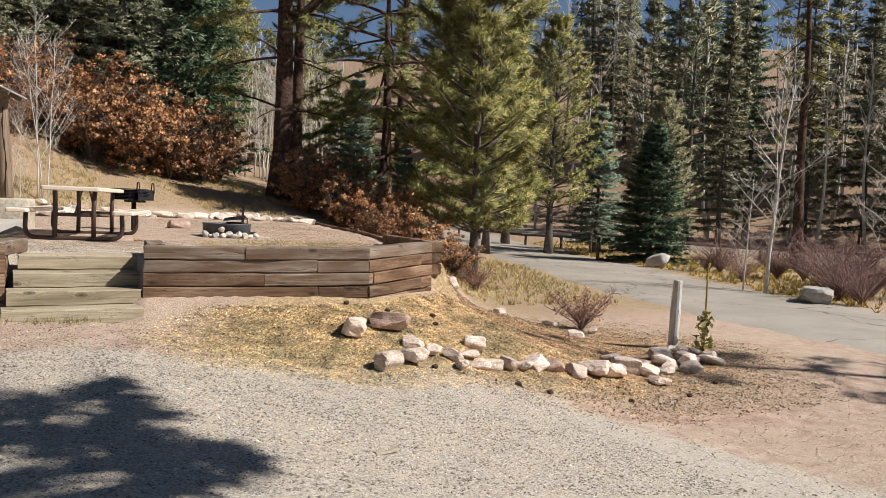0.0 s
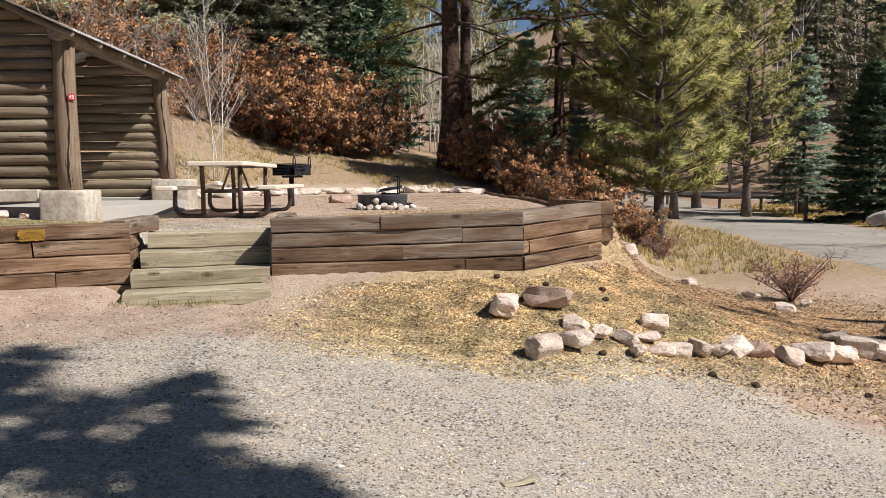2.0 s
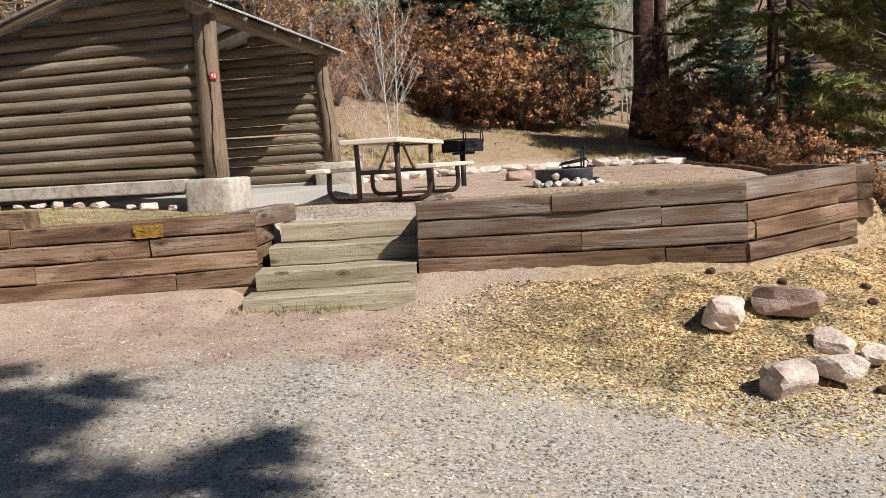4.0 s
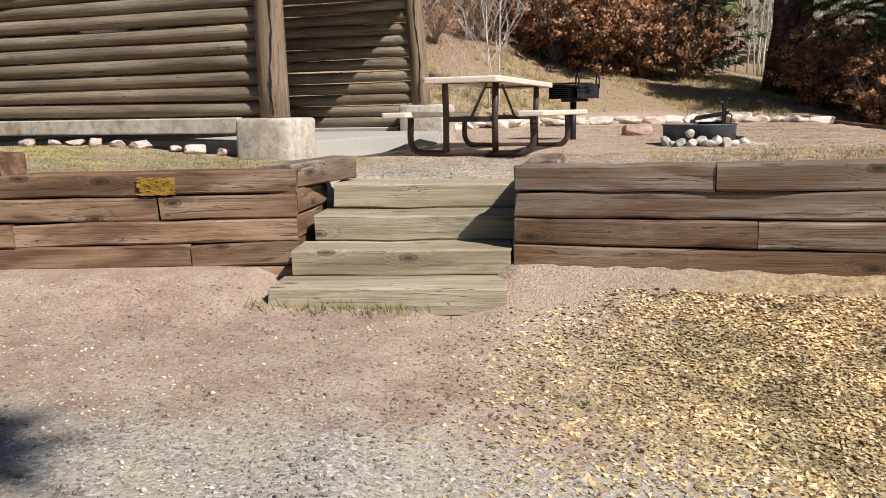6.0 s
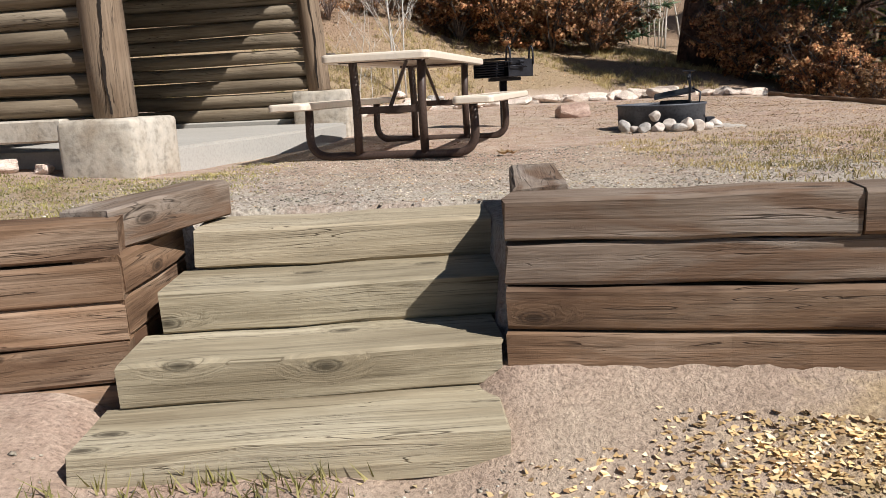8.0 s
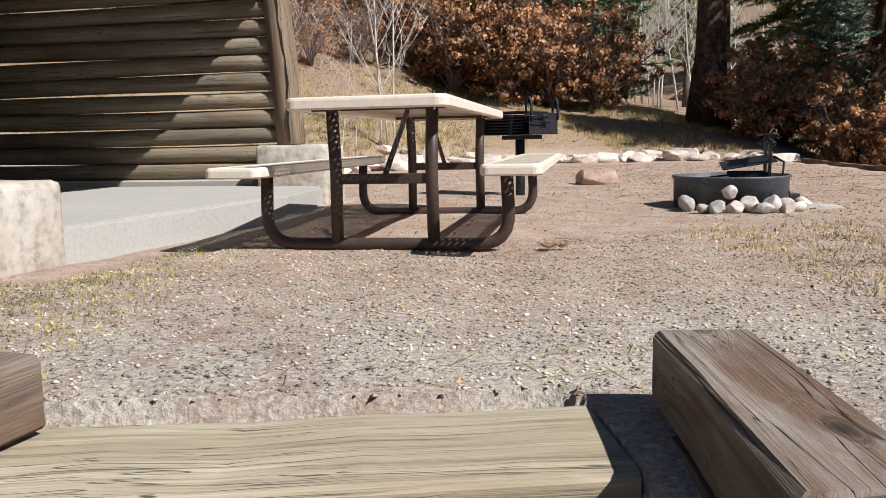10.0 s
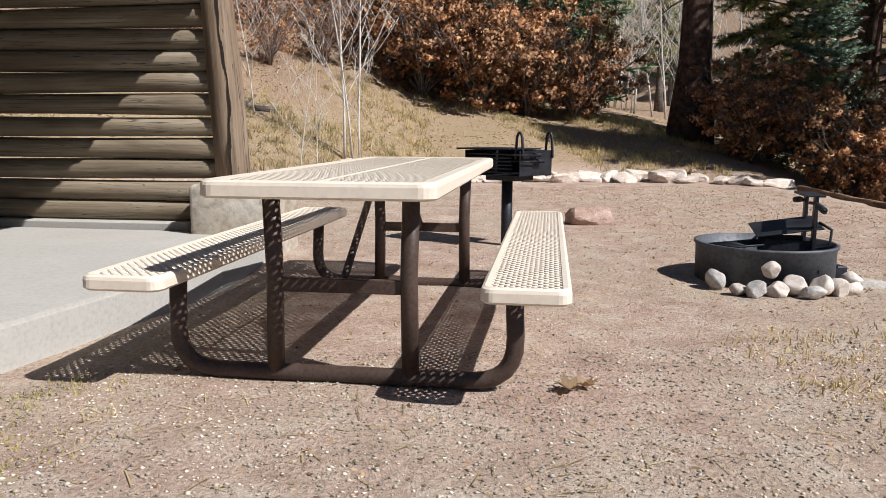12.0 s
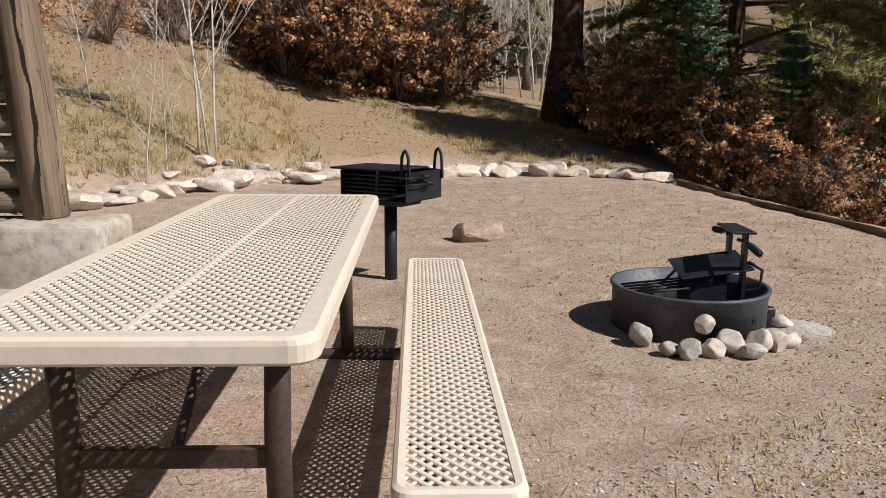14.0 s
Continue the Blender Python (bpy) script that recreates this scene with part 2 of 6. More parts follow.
M_BLUE = leaf_material("blue_spruce_needles", [(0, (0.134, 0.203, 0.146)), (0.6, (0.247, 0.337, 0.247)), (1, (0.450, 0.563, 0.450))])
M_FOREST = leaf_material("forest_needles", [(0, (0.125, 0.130, 0.080)), (0.6, (0.265, 0.265, 0.160)), (1, (0.45, 0.42, 0.26))], 0.35)
M_OAK = leaf_material("brown_oak_leaves", [(0, (0.20, 0.085, 0.05)), (0.35, (0.43, 0.205, 0.10)), (0.75, (0.62, 0.335, 0.165)), (1, (0.72, 0.49, 0.28))], 0.35, 0.35)
M_LITTER = leaf_material("yellow_leaf_litter", [(0, (0.22, 0.14, 0.075)), (0.3, (0.48, 0.345, 0.18)), (0.7, (0.64, 0.495, 0.27)), (1, (0.78, 0.68, 0.47))], 0.0, 0.08, 0.8)
M_LITTER_RED = leaf_material("brown_leaf_litter", [(0, (0.17, 0.095, 0.055)), (0.5, (0.36, 0.235, 0.135)), (1, (0.56, 0.41, 0.26))], 0.0, 0.08, 0.8)
M_GRASS = leaf_material("dry_grass", [(0, (0.33, 0.26, 0.11)), (0.6, (0.48, 0.39, 0.19)), (1, (0.58, 0.5, 0.28))], 0.1, 0.25, 0.8)
M_GRASS_GREEN = leaf_material("fading_grass", [(0, (0.2, 0.2, 0.06)), (0.5, (0.38, 0.34, 0.13)), (1, (0.52, 0.46, 0.22))], 0.1, 0.25, 0.8)
M_GRASS_YELLOW = leaf_material("yellow_grass", [(0, (0.38, 0.26, 0.05)), (0.6, (0.55, 0.42, 0.1)), (1, (0.62, 0.5, 0.18))], 0.1, 0.25, 0.8)
M_PEBBLE = leaf_material("pebbles", [(0, (0.21, 0.18, 0.155)), (0.35, (0.34, 0.29, 0.245)), (0.7, (0.42, 0.37, 0.31)), (0.9, (0.56, 0.51, 0.45)), (1, (0.70, 0.67, 0.62))], 0.0, 0.0, 0.95)
M_CONE = mottled_material("pine_cone", [(0.3, (0.035, 0.022, 0.015)), (0.7, (0.11, 0.065, 0.04))], 30.0, 0.9, 0, 0.5, 0.01)


def asphalt_material():
    m, t, b = make_material("asphalt", 0.9)
    v = world_place(t)
    col = ramp(t, noise_of(t, v, 0.5, 5.0), [(0.35, (0.255, 0.225, 0.19)), (0.65, (0.335, 0.30, 0.255))])
    fine = noise_of(t, v, 60.0, 3.0)
    col = blend(t, 1.0, col, ramp(t, fine, [(0.3, (0.7, 0.7, 0.7)), (0.7, (1.25, 1.25, 1.25))]), "MULTIPLY")
    cr = node(t, "ShaderNodeTexVoronoi", Scale=0.28)
    cr.feature = "DISTANCE_TO_EDGE"
    warp = t.nodes.new("ShaderNodeVectorMath")
    warp.operation = "ADD"
    n = node(t, "ShaderNodeTexNoise", Scale=1.2)
    t.links.new(v, n.inputs["Vector"])
    t.links.new(v, warp.inputs[0])
    t.links.new(n.outputs["Color"], warp.inputs[1])
    t.links.new(warp.outputs[0], cr.inputs["Vector"])
    col = blend(t, ramp(t, cr.outputs["Distance"], [(0.0, (1, 1, 1)), (0.008, (0, 0, 0))]), col, (0.07, 0.065, 0.062))
    t.links.new(col, b.inputs["Base Color"])
    bump(t, b, fine, 0.3, 0.01)
    return m


def ground_material():
    """Dirt, with gravel, leaf litter and dry straw laid over it where the ground carries them."""
    m, t, b = make_material("ground", 0.95)
    v = world_place(t)

    def mask(name):
        a = t.nodes.new("ShaderNodeAttribute")
        a.attribute_name = name
        return a.outputs["Fac"]

    broad, mid, fine = noise_of(t, v, 0.7, 4.0), noise_of(t, v, 5.0, 5.0), noise_of(t, v, 55.0, 5.0, 0.7)
    dirt = ramp(t, mid, [(0.3, (0.305, 0.205, 0.155)), (0.5, (0.41, 0.292, 0.228)), (0.72, (0.495, 0.378, 0.302))])
    dirt = blend(t, ramp(t, broad, [(0.4, (0, 0, 0)), (0.65, (0.7, 0.7, 0.7))]), dirt, (0.42, 0.335, 0.25))
    vor = node(t, "ShaderNodeTexVoronoi", Scale=80.0)
    t.links.new(v, vor.inputs["Vector"])
    sep = t.nodes.new("ShaderNodeSeparateColor")
    t.links.new(vor.outputs["Color"], sep.inputs[0])
    stones = ramp(t, sep.outputs[0], [(0.0, (0.24, 0.205, 0.175)), (0.3, (0.37, 0.325, 0.275)), (0.75, (0.455, 0.41, 0.36)), (1.0, (0.6, 0.565, 0.515))])
    stones = blend(t, ramp(t, mid, [(0.42, (0, 0, 0)), (0.62, (0.8, 0.8, 0.8))]), stones, (0.46, 0.395, 0.315))
    straw = ramp(t, fine, [(0.3, (0.17, 0.115, 0.065)), (0.5, (0.30, 0.215, 0.13)), (0.7, (0.42, 0.325, 0.2))])
    litter = ramp(t, noise_of(t, v, 26.0, 4.0, 0.7), [(0.3, (0.18, 0.12, 0.07)), (0.48, (0.37, 0.265, 0.15)), (0.66, (0.52, 0.39, 0.225))])
    duff = ramp(t, fine, [(0.3, (0.13, 0.085, 0.055)), (0.5, (0.26, 0.175, 0.115)), (0.72, (0.38, 0.275, 0.185))])

    def edge(name):
        add = t.nodes.new("ShaderNodeMath")
        add.operation = "ADD"
        t.links.new(mask(name), add.inputs[0])
        sub = t.nodes.new("ShaderNodeMath")
        sub.operation = "MULTIPLY_ADD"
        t.links.new(mid, sub.inputs[0])
        sub.inputs[1].default_value, sub.inputs[2].default_value = 1.2, -0.6
        t.links.new(sub.outputs[0], add.inputs[1])
        return ramp(t, add.outputs[0], [(0.3, (0, 0, 0)), (0.7, (1, 1, 1))])

    col = blend(t, edge("gravel"), dirt, stones)
    col = blend(t, edge("litter"), col, litter)
    col = blend(t, edge("straw"), col, straw)
    col = blend(t, edge("duff"), col, duff)
    col = blend(t, 1.0, col, ramp(t, fine, [(0.3, (0.58, 0.56, 0.55)), (0.48, (1, 1, 1)), (0.68, (1.3, 1.3, 1.3))]), "MULTIPLY")
    t.links.new(col, b.inputs["Base Color"])
    bump(t, b, fine, 0.9, 0.02)
    return m


M_GROUND, M_ASPHALT = ground_material(), asphalt_material()

# ---- builders ----
rng = np.random.default_rng(7)


def mesh_of(name, verts, faces, material=None, smooth=False):
    me = bpy.data.meshes.new(name)
    me.from_pydata([tuple(v) for v in verts] if not isinstance(verts, list) else verts, [], faces)
    if material:
        me.materials.append(material)
    if smooth:
        me.shade_smooth()
    return me


def fast_mesh(name, verts, faces, material=None, smooth=False):
    """A mesh from arrays; all faces have the same number of corners."""
    verts, faces = np.asarray(verts, np.float32), np.asarray(faces, np.int32)
    me = bpy.data.meshes.new(name)
    n = faces.shape[1]
    me.vertices.add(len(verts))
    me.vertices.foreach_set("co", verts.ravel())
    me.loops.add(faces.size)
    me.loops.foreach_set("vertex_index", faces.ravel())
    me.polygons.add(len(faces))
    me.polygons.foreach_set("loop_start", np.arange(0, faces.size, n, dtype=np.int32))
    me.update(calc_edges=True)
    if material:
        me.materials.append(material)
    if smooth:
        me.shade_smooth()
    return me


def part(name, bm, material, parent=None, label="", smooth=False):
    me = bpy.data.meshes.new(name)
    bm.to_mesh(me)
    bm.free()
    me.materials.append(material)
    if smooth:
        me.shade_smooth()
    ob = new(name, me)
    ob.parent = parent
    return tagged(ob, label)


def put(name, me, parent=None, label="", m=None):
    ob = new(name, me)
    ob.parent = parent
    if m is not None:
        ob.matrix_basis = m
    return tagged(ob, label)


def thing(name, m, label, category, group="", kind=""):
    ob = new(name)
    ob.empty_display_size = 0.2
    ob.matrix_basis = m
    return tagged(ob, label, category, group, kind)


def box_bm(lo, hi, bevel=0.0, bm=None, segments=1):
    own = bm if bm is not None else bmesh.new()
    r = bmesh.ops.create_cube(own, size=1.0)
    for v in r["verts"]:
        v.co = Vector([lo[i] + (v.co[i] + 0.5) * (hi[i] - lo[i]) for i in range(3)])
    if bevel:
        edges = list({e for v in r["verts"] for e in v.link_edges})
        bmesh.ops.bevel(own, geom=edges, offset=bevel, segments=segments, affect="EDGES", profile=0.5)
    return own


def tube(points, radii, sides=8, closed=True):
    """Vertices and faces of a tube along points."""
    pts = [Vector(p) for p in points]
    verts, faces = [], []
    a = None
    for i, p in enumerate(pts):
        d = (pts[min(i + 1, len(pts) - 1)] - pts[max(i - 1, 0)])
        d = d.normalized() if d.length > 1e-6 else Vector((0, 0, 1))
        if a is None:
            a = d.cross(Vector((0.31, 0.17, 0.93)) if abs(d.z) < 0.8 else Vector((1, 0, 0))).normalized()
        a = (a - d * a.dot(d)).normalized()
        b = d.cross(a)
        r = radii[i] if hasattr(radii, "__len__") else radii
        for k in range(sides):
            w = 2 * math.pi * k / sides
            verts.append(p + a * (r * math.cos(w)) + b * (r * math.sin(w)))
    for i in range(len(pts) - 1):
        for k in range(sides):
            k2 = (k + 1) % sides
            faces.append((i * sides + k, i * sides + k2, (i + 1) * sides + k2, (i + 1) * sides + k))
    if closed:
        faces.append(tuple(range(sides - 1, -1, -1)))
        faces.append(tuple(range((len(pts) - 1) * sides, len(pts) * sides)))
    return verts, faces


class Shape:
    """Collects tubes and pieces into one mesh."""

    def __init__(self):
        self.v, self.f = [], []

    def add(self, vf):
        n = len(self.v)
        self.v += [tuple(p) for p in vf[0]]
        self.f += [tuple(i + n for i in f) for f in vf[1]]
        return self

    def tube(self, points, radii, sides=8):
        return self.add(tube(points, radii, sides))

    def mesh(self, name, material, smooth=True):
        return mesh_of(name, self.v, self.f, material, smooth)


def smooth01(a):
    a = np.clip(a, 0, 1)
    return a * a * (3 - 2 * a)


def wave_noise(x, y, scale, seed=0):
    """Cheap smooth noise about -1 to 1 for arrays."""
    r = np.random.default_rng(100 + seed)
    out = np.zeros_like(np.asarray(x, float))
    for k in range(7):
        a = r.uniform(0, 2 * math.pi)
        f = scale * r.uniform(0.6, 1.9)
        out += np.sin((x * math.cos(a) + y * math.sin(a)) * f + r.uniform(0, 6.28))
    return out / 3.0


# ---- lie of the land ----
WALL_R = [(-0.03, -0.12), (0.93, -0.47), (2.25, -0.72), (3.45, -0.04)]
WALL_L = [(-1.27, 0.0), (-2.9, -0.17), (-7.0, -0.6)]
EDGE = [(3.45, -0.04), (5.5, 7.1), (5.8, 10.9), (8.0, 17.0), (11.0, 26.0), (16.0, 40.0)]
ROAD = [(13.7, -30), (13.1, -12), (13.2, -5), (13.3, 0), (14.4, 5), (17.1, 11), (20.1, 18), (24.5, 29), (30, 42), (34, 60)]
FAR_ROAD = [(60, -25), (50, 0), (45, 18), (40, 33), (34, 52), (33, 75)]


def path_distance(x, y, pts):
    best = np.full(np.shape(x), 1e9)
    for (ax, ay), (bx, by) in zip(pts, pts[1:]):
        dx, dy = bx - ax, by - ay
        s = np.clip(((x - ax) * dx + (y - ay) * dy) / max(dx * dx + dy * dy, 1e-9), 0, 1)
        best = np.minimum(best, np.hypot(x - ax - s * dx, y - ay - s * dy))
    return best


def front_line(x):
    """y of the terrace's front at x, the steps' notch included."""
    xs = [-60, -7.0, -2.9, -1.27, -1.26, -0.04, -0.03, 0.93, 2.25, 3.45]
    ys = [-6.0, -0.6, -0.17, 0.0, 0.70, 0.70, -0.12, -0.47, -0.72, -0.04]
    return np.interp(x, xs, ys)


def edge_line(y):
    return np.interp(y, [p[1] for p in EDGE], [p[0] for p in EDGE])


def low_ground(x, y):
    z = 0.10 + 0.02 * (y + 1.5) * (y < -1.5) - 0.82 * np.clip((x + 0.6) / 5.2, 0, 1)
    z = np.where(y < -10, z - 0.02 * (y + 10), z)
    z = z + 0.13 * smooth01((y + 0.8 + 0.11 * np.clip(-1.3 - x, 0, 6)) / 0.6) * smooth01((-1.22 - x) / 0.3)
    reach = np.interp(x, [0, 1, 2, 3.4, 6], [0.9, 1.5, 2.9, 3.0, 3.4])
    bank = np.clip(1 - path_distance(x, y, WALL_R + EDGE[1:2]) / reach, 0, 1) ** 1.8 * smooth01((x + 0.45) / 0.42)
    z = z + (0.30 - z) * bank
    z = z + 0.035 * np.clip(y - 34, 0, 60) * smooth01((x - 8) / 8)
    return z


def hill(x, y):
    y0 = np.interp(x, [-9, -5, -2, 1, 4, 6, 12], [5.5, 8.2, 10.2, 12.2, 12.4, 11.2, 16])
    s = np.interp(x, [-12, -4, 0, 6.3, 12], [0.42, 0.36, 0.33, 0.135, 0.09])
    d = np.clip(y - y0, 0, None)
    return s * d * smooth01(d / 1.5 + 0.25)


def land(x, y):
    x, y = np.asarray(x, float), np.asarray(y, float)
    low = low_ground(x, y)
    top = 0.665 + 0.012 * np.clip(y - 3, 0, 9) + 0.06 * smooth01((-1.4 - x) / 1.2) + 0.09 * smooth01((x - 0.6) / 2.0) * smooth01((2 - y) / 2)
    top = top + 0.10 * smooth01((-2.4 - x) / 1.5)
    top = top + np.minimum(hill(x, y), 26)
    inside = smooth01((y - front_line(x) - 0.07) / 0.10)
    side = smooth01((x - edge_line(y) + 0.05) / np.interp(y, [0, 8, 16, 40], [0.6, 4.0, 6.0, 12.0]))
    side = np.where(x > edge_line(y) - 0.05, np.maximum(side, 0.02), 0)
    z = low + (top - low) * inside * (1 - side)
    far = np.hypot(x - 0, y - 0)
    ahead = np.clip((0.8 * x + 0.6 * y) - 62, 0, 70)
    z = z + 0.42 * ahead * smooth01(ahead / 20)
    z = z + 0.012 * wave_noise(x, y, 1.7, 1) + 0.006 * wave_noise(x, y, 6.0, 2) + 0.06 * wave_noise(x, y, 0.35, 3) * smooth01((far - 14) / 12)
    z = z + 0.07 * wave_noise(x, y, 1.4, 5) * smooth01((hill(x, y) - 0.35) / 0.8) * smooth01((40 - y) / 10)
    road = smooth01((3.4 - path_distance(x, y, ROAD)) / 1.2)
    z = z - 0.03 * road
    return z


def land1(x, y):
    return float(land(np.array([x]), np.array([y]))[0])


def axis(lo, hi, step, reach, grow=1.09):
    mid = list(np.arange(lo, hi, step))
    a, s = hi, step
    while a < reach[1]:
        mid.append(a)
        s *= grow
        a += s
    a, s = lo, step
    left = []
    while a > reach[0]:
        s *= grow
        a -= s
        left.append(a)
    return np.array(left[::-1] + mid)


def build_ground():
    gx, gy = axis(-3.6, 6.2, 0.06, (-160, 220)), axis(-5.0, 9.0, 0.06, (-120, 260))
    X, Y = np.meshgrid(gx, gy)
    Z = land(X, Y)
    nx, ny = len(gx), len(gy)
    verts = np.stack([X.ravel(), Y.ravel(), Z.ravel()], 1)
    i = np.arange(nx * ny).reshape(ny, nx)
    faces = np.stack([i[:-1, :-1].ravel(), i[:-1, 1:].ravel(), i[1:, 1:].ravel(), i[1:, :-1].ravel()], 1)
    me = fast_mesh("ground", verts, faces, M_GROUND, True)
    inside = (Y > front_line(X) + 0.05) & (X < edge_line(Y))
    dw = path_distance(X, Y, WALL_R[1:])
    gravel = np.where(inside, 0.25 + 0.35 * smooth01((2.6 - Y) / 1.5), smooth01((-1.2 - Y) / 1.4) * smooth01((4.6 - X + (-3 - Y) * 0.6) / 2.0))
    litter = np.where(inside, 0.0, smooth01(1.25 - np.hypot((X - 2.45) / 2.4, (Y + 1.2) / 1.2)) * 1.3)
    litter = np.maximum(litter, np.where(inside, 0, 0.8 * smooth01(1.4 - np.hypot((X - 5.3) / 2.9, (Y - 0.3) / 2.7))))
    h = hill(X, Y)
    straw = np.where(inside, np.maximum(0.75 * smooth01(h / 0.4), 0.6 * smooth01((-1.2 - X) / 0.8) * smooth01((2.8 - Y) / 1.0)), 0.7 * smooth01((X - 5.5) / 2) * smooth01((Y - 1) / 4))
    straw = np.maximum(straw, 0.45 * inside * smooth01(1 - np.hypot((X - 2.9) / 1.6, (Y - 1.6) / 1.6)))
    duff = smooth01((h - 0.5) / 1.4) * (0.75 + 0.25 * wave_noise(X, Y, 0.8, 9)) + 0.9 * smooth01(1.2 - np.hypot((X - 7.0) / 4.5, (Y - 14.5) / 4.0))
    duff = np.maximum(duff, smooth01((np.hypot(X - 20, Y - 10) - 34) / 8))
    for name, a in (("gravel", gravel), ("litter", litter), ("straw", straw), ("duff", duff)):
        at = me.attributes.new(name, "FLOAT", "POINT")
        at.data.foreach_set("value", np.clip(a, 0, 1).ravel().astype(np.float32))
    return tagged(new("ground", me), "dirt and gravel ground with leaf litter and dry grass", "ground", kind="structure")


def build_road(name, pts, width, label):
    """An asphalt ribbon laid on the land."""
    out = []
    for (ax, ay), (bx, by) in zip(pts, pts[1:]):
        n = max(2, int(math.hypot(bx - ax, by - ay) / 1.2))
        out += [(ax + (bx - ax) * k / n, ay + (by - ay) * k / n) for k in range(n)]
    c = np.array(out + [pts[-1]])
    for _ in range(40):
        c[1:-1] = 0.25 * c[:-2] + 0.5 * c[1:-1] + 0.25 * c[2:]
    d = np.gradient(c, axis=0)
    d /= np.linalg.norm(d, axis=1)[:, None]
    side = np.stack([d[:, 1], -d[:, 0]], 1)
    m = 13
    verts, faces = [], []
    for k in range(len(c)):
        for j in range(m):
            s = (j / (m - 1) - 0.5) * width
            ragged = 0.12 * math.sin(k * 1.7 + j) * (j in (0, m - 1))
            p = c[k] + side[k] * (s + ragged)
            verts.append((p[0], p[1]))
    v = np.array(verts)
    z = land(v[:, 0], v[:, 1]) + 0.045
    v3 = np.column_stack([v, z])
    v3[0::m, 2] -= 0.05
    v3[m - 1::m, 2] -= 0.05
    for k in range(len(c) - 1):
        for j in range(m - 1):
            a = k * m + j
            faces.append((a, a + 1, a + m + 1, a + m))
    return tagged(new(name, fast_mesh(name, v3, faces, M_ASPHALT, True)), label, "road", kind="structure")


build_ground()
build_road("road", ROAD, 5.2, "grey cracked asphalt campground road in sun and shade")
build_road("road_far", FAR_ROAD, 6.0, "pale asphalt road beyond the wooden rail fence")


# ---- timber walls and steps ----
def timber_mesh(length, depth=0.19, height=0.14, material=M_TIMBER, seed=0):
    """A sawn timber from x = 0 to length, front at y = 0, top at z = 0, with worn edges and a slight wander."""
    r = np.random.default_rng(seed + 500)
    n = max(2, int(length / 0.22))
    b = 0.011
    ring = [(0, -b), (b, 0), (depth - b, 0), (depth, -b), (depth, -height + b), (depth - b, -height), (b, -height), (0, -height + b)]
    verts, faces = [], []
    for k in range(n + 1):
        x = length * k / n
        jy, jz = r.normal(0, 0.0035), r.normal(0, 0.003)
        for y, z in ring:
            verts.append((x + (r.normal(0, 0.004) if k in (0, n) else 0), y + jy + r.normal(0, 0.0018), z + jz + r.normal(0, 0.0018)))
    m = len(ring)
    for k in range(n):
        for j in range(m):
            j2 = (j + 1) % m
            faces.append((k * m + j, k * m + j2, (k + 1) * m + j2, (k + 1) * m + j))
    faces += [tuple(range(m)), tuple(range(n * m + m - 1, n * m - 1, -1))]
    me = mesh_of("timber", verts, faces, material)
    return me


def timber(parent, a, b, depth=0.19, height=0.14, material=M_TIMBER, seed=0, label=""):
    """A timber whose front top edge runs from a to b (seen from the front, a on the left)."""
    a, b = Vector(a), Vector(b)
    d = b - a
    ob = put("timber", timber_mesh(d.length - 0.006, depth, height, material, seed), parent, label)
    yaw, pitch = math.atan2(d.y, d.x), math.atan2(d.z, math.hypot(d.x, d.y))
    ob.matrix_basis = Matrix.Translation(a) @ Euler((0, -pitch, yaw)).to_matrix().to_4x4()
    return ob


def along(pts, s):
    for (p, q) in zip(pts, pts[1:]):
        l = math.dist(p[:2], q[:2])
        if s <= l + 1e-6:
            k = s / l
            return tuple(p[i] + (q[i] - p[i]) * k for i in range(3))
        s -= l
    return pts[-1]


def wall_course(parent, pts, depth_down, joints, grey, seed, out=0.0):
    """One course: timbers between the joints, each straight, following the line of the wall."""
    total = sum(math.dist(p[:2], q[:2]) for p, q in zip(pts, pts[1:]))
    corner, run = [], 0.0
    for p, q in zip(pts, pts[1:]):
        run += math.dist(p[:2], q[:2])
        corner.append(run)
    cuts = sorted(set([0.0] + joints + [c for c in corner[1:-1]] + [total]))
    cuts = [c for i, c in enumerate(cuts) if i == 0 or c - cuts[i - 1] > 0.05]
    for i, (u, v) in enumerate(zip(cuts, cuts[1:])):
        a, b = along(pts, u), along(pts, v)
        jig = 0.006 * math.sin(seed * 3.1 + i * 2.3) - out
        timber(parent, (a[0], a[1] + jig, a[2] - depth_down), (b[0], b[1] + jig, b[2] - depth_down), 0.19, 0.133, M_TIMBER_GREY if i in grey else M_TIMBER, seed * 17 + i)


wall_r = thing("retaining_wall", pose(0, 0, 0), "stacked brown weathered timber retaining wall with open joints", "retaining wall")
LINE_R = [(-0.03, -0.16, 0.800), (0.93, -0.435, 0.815), (2.25, -0.75, 0.845), (3.42, -0.08, 0.888)]
wall_course(wall_r, LINE_R, 0.0, [1.02, 2.37], (0, 1, 2), 1)
wall_course(wall_r, LINE_R, 0.141, [1.78, 3.45], (0, 1), 2, 0.006)
wall_course(wall_r, LINE_R, 0.282, [1.22, 2.44], (1,), 3, 0.012)
wall_course(wall_r, LINE_R, 0.423, [1.80, 3.45], (), 4, 0.018)
wall_course(wall_r, LINE_R, 0.564, [1.1], (), 5, 0.022)
timber(wall_r, (0.215, -0.0, 0.812), (0.295, 0.70, 0.822), 0.19, 0.15, M_TIMBER_GREY, 61, "grey split timber with bolt holes")
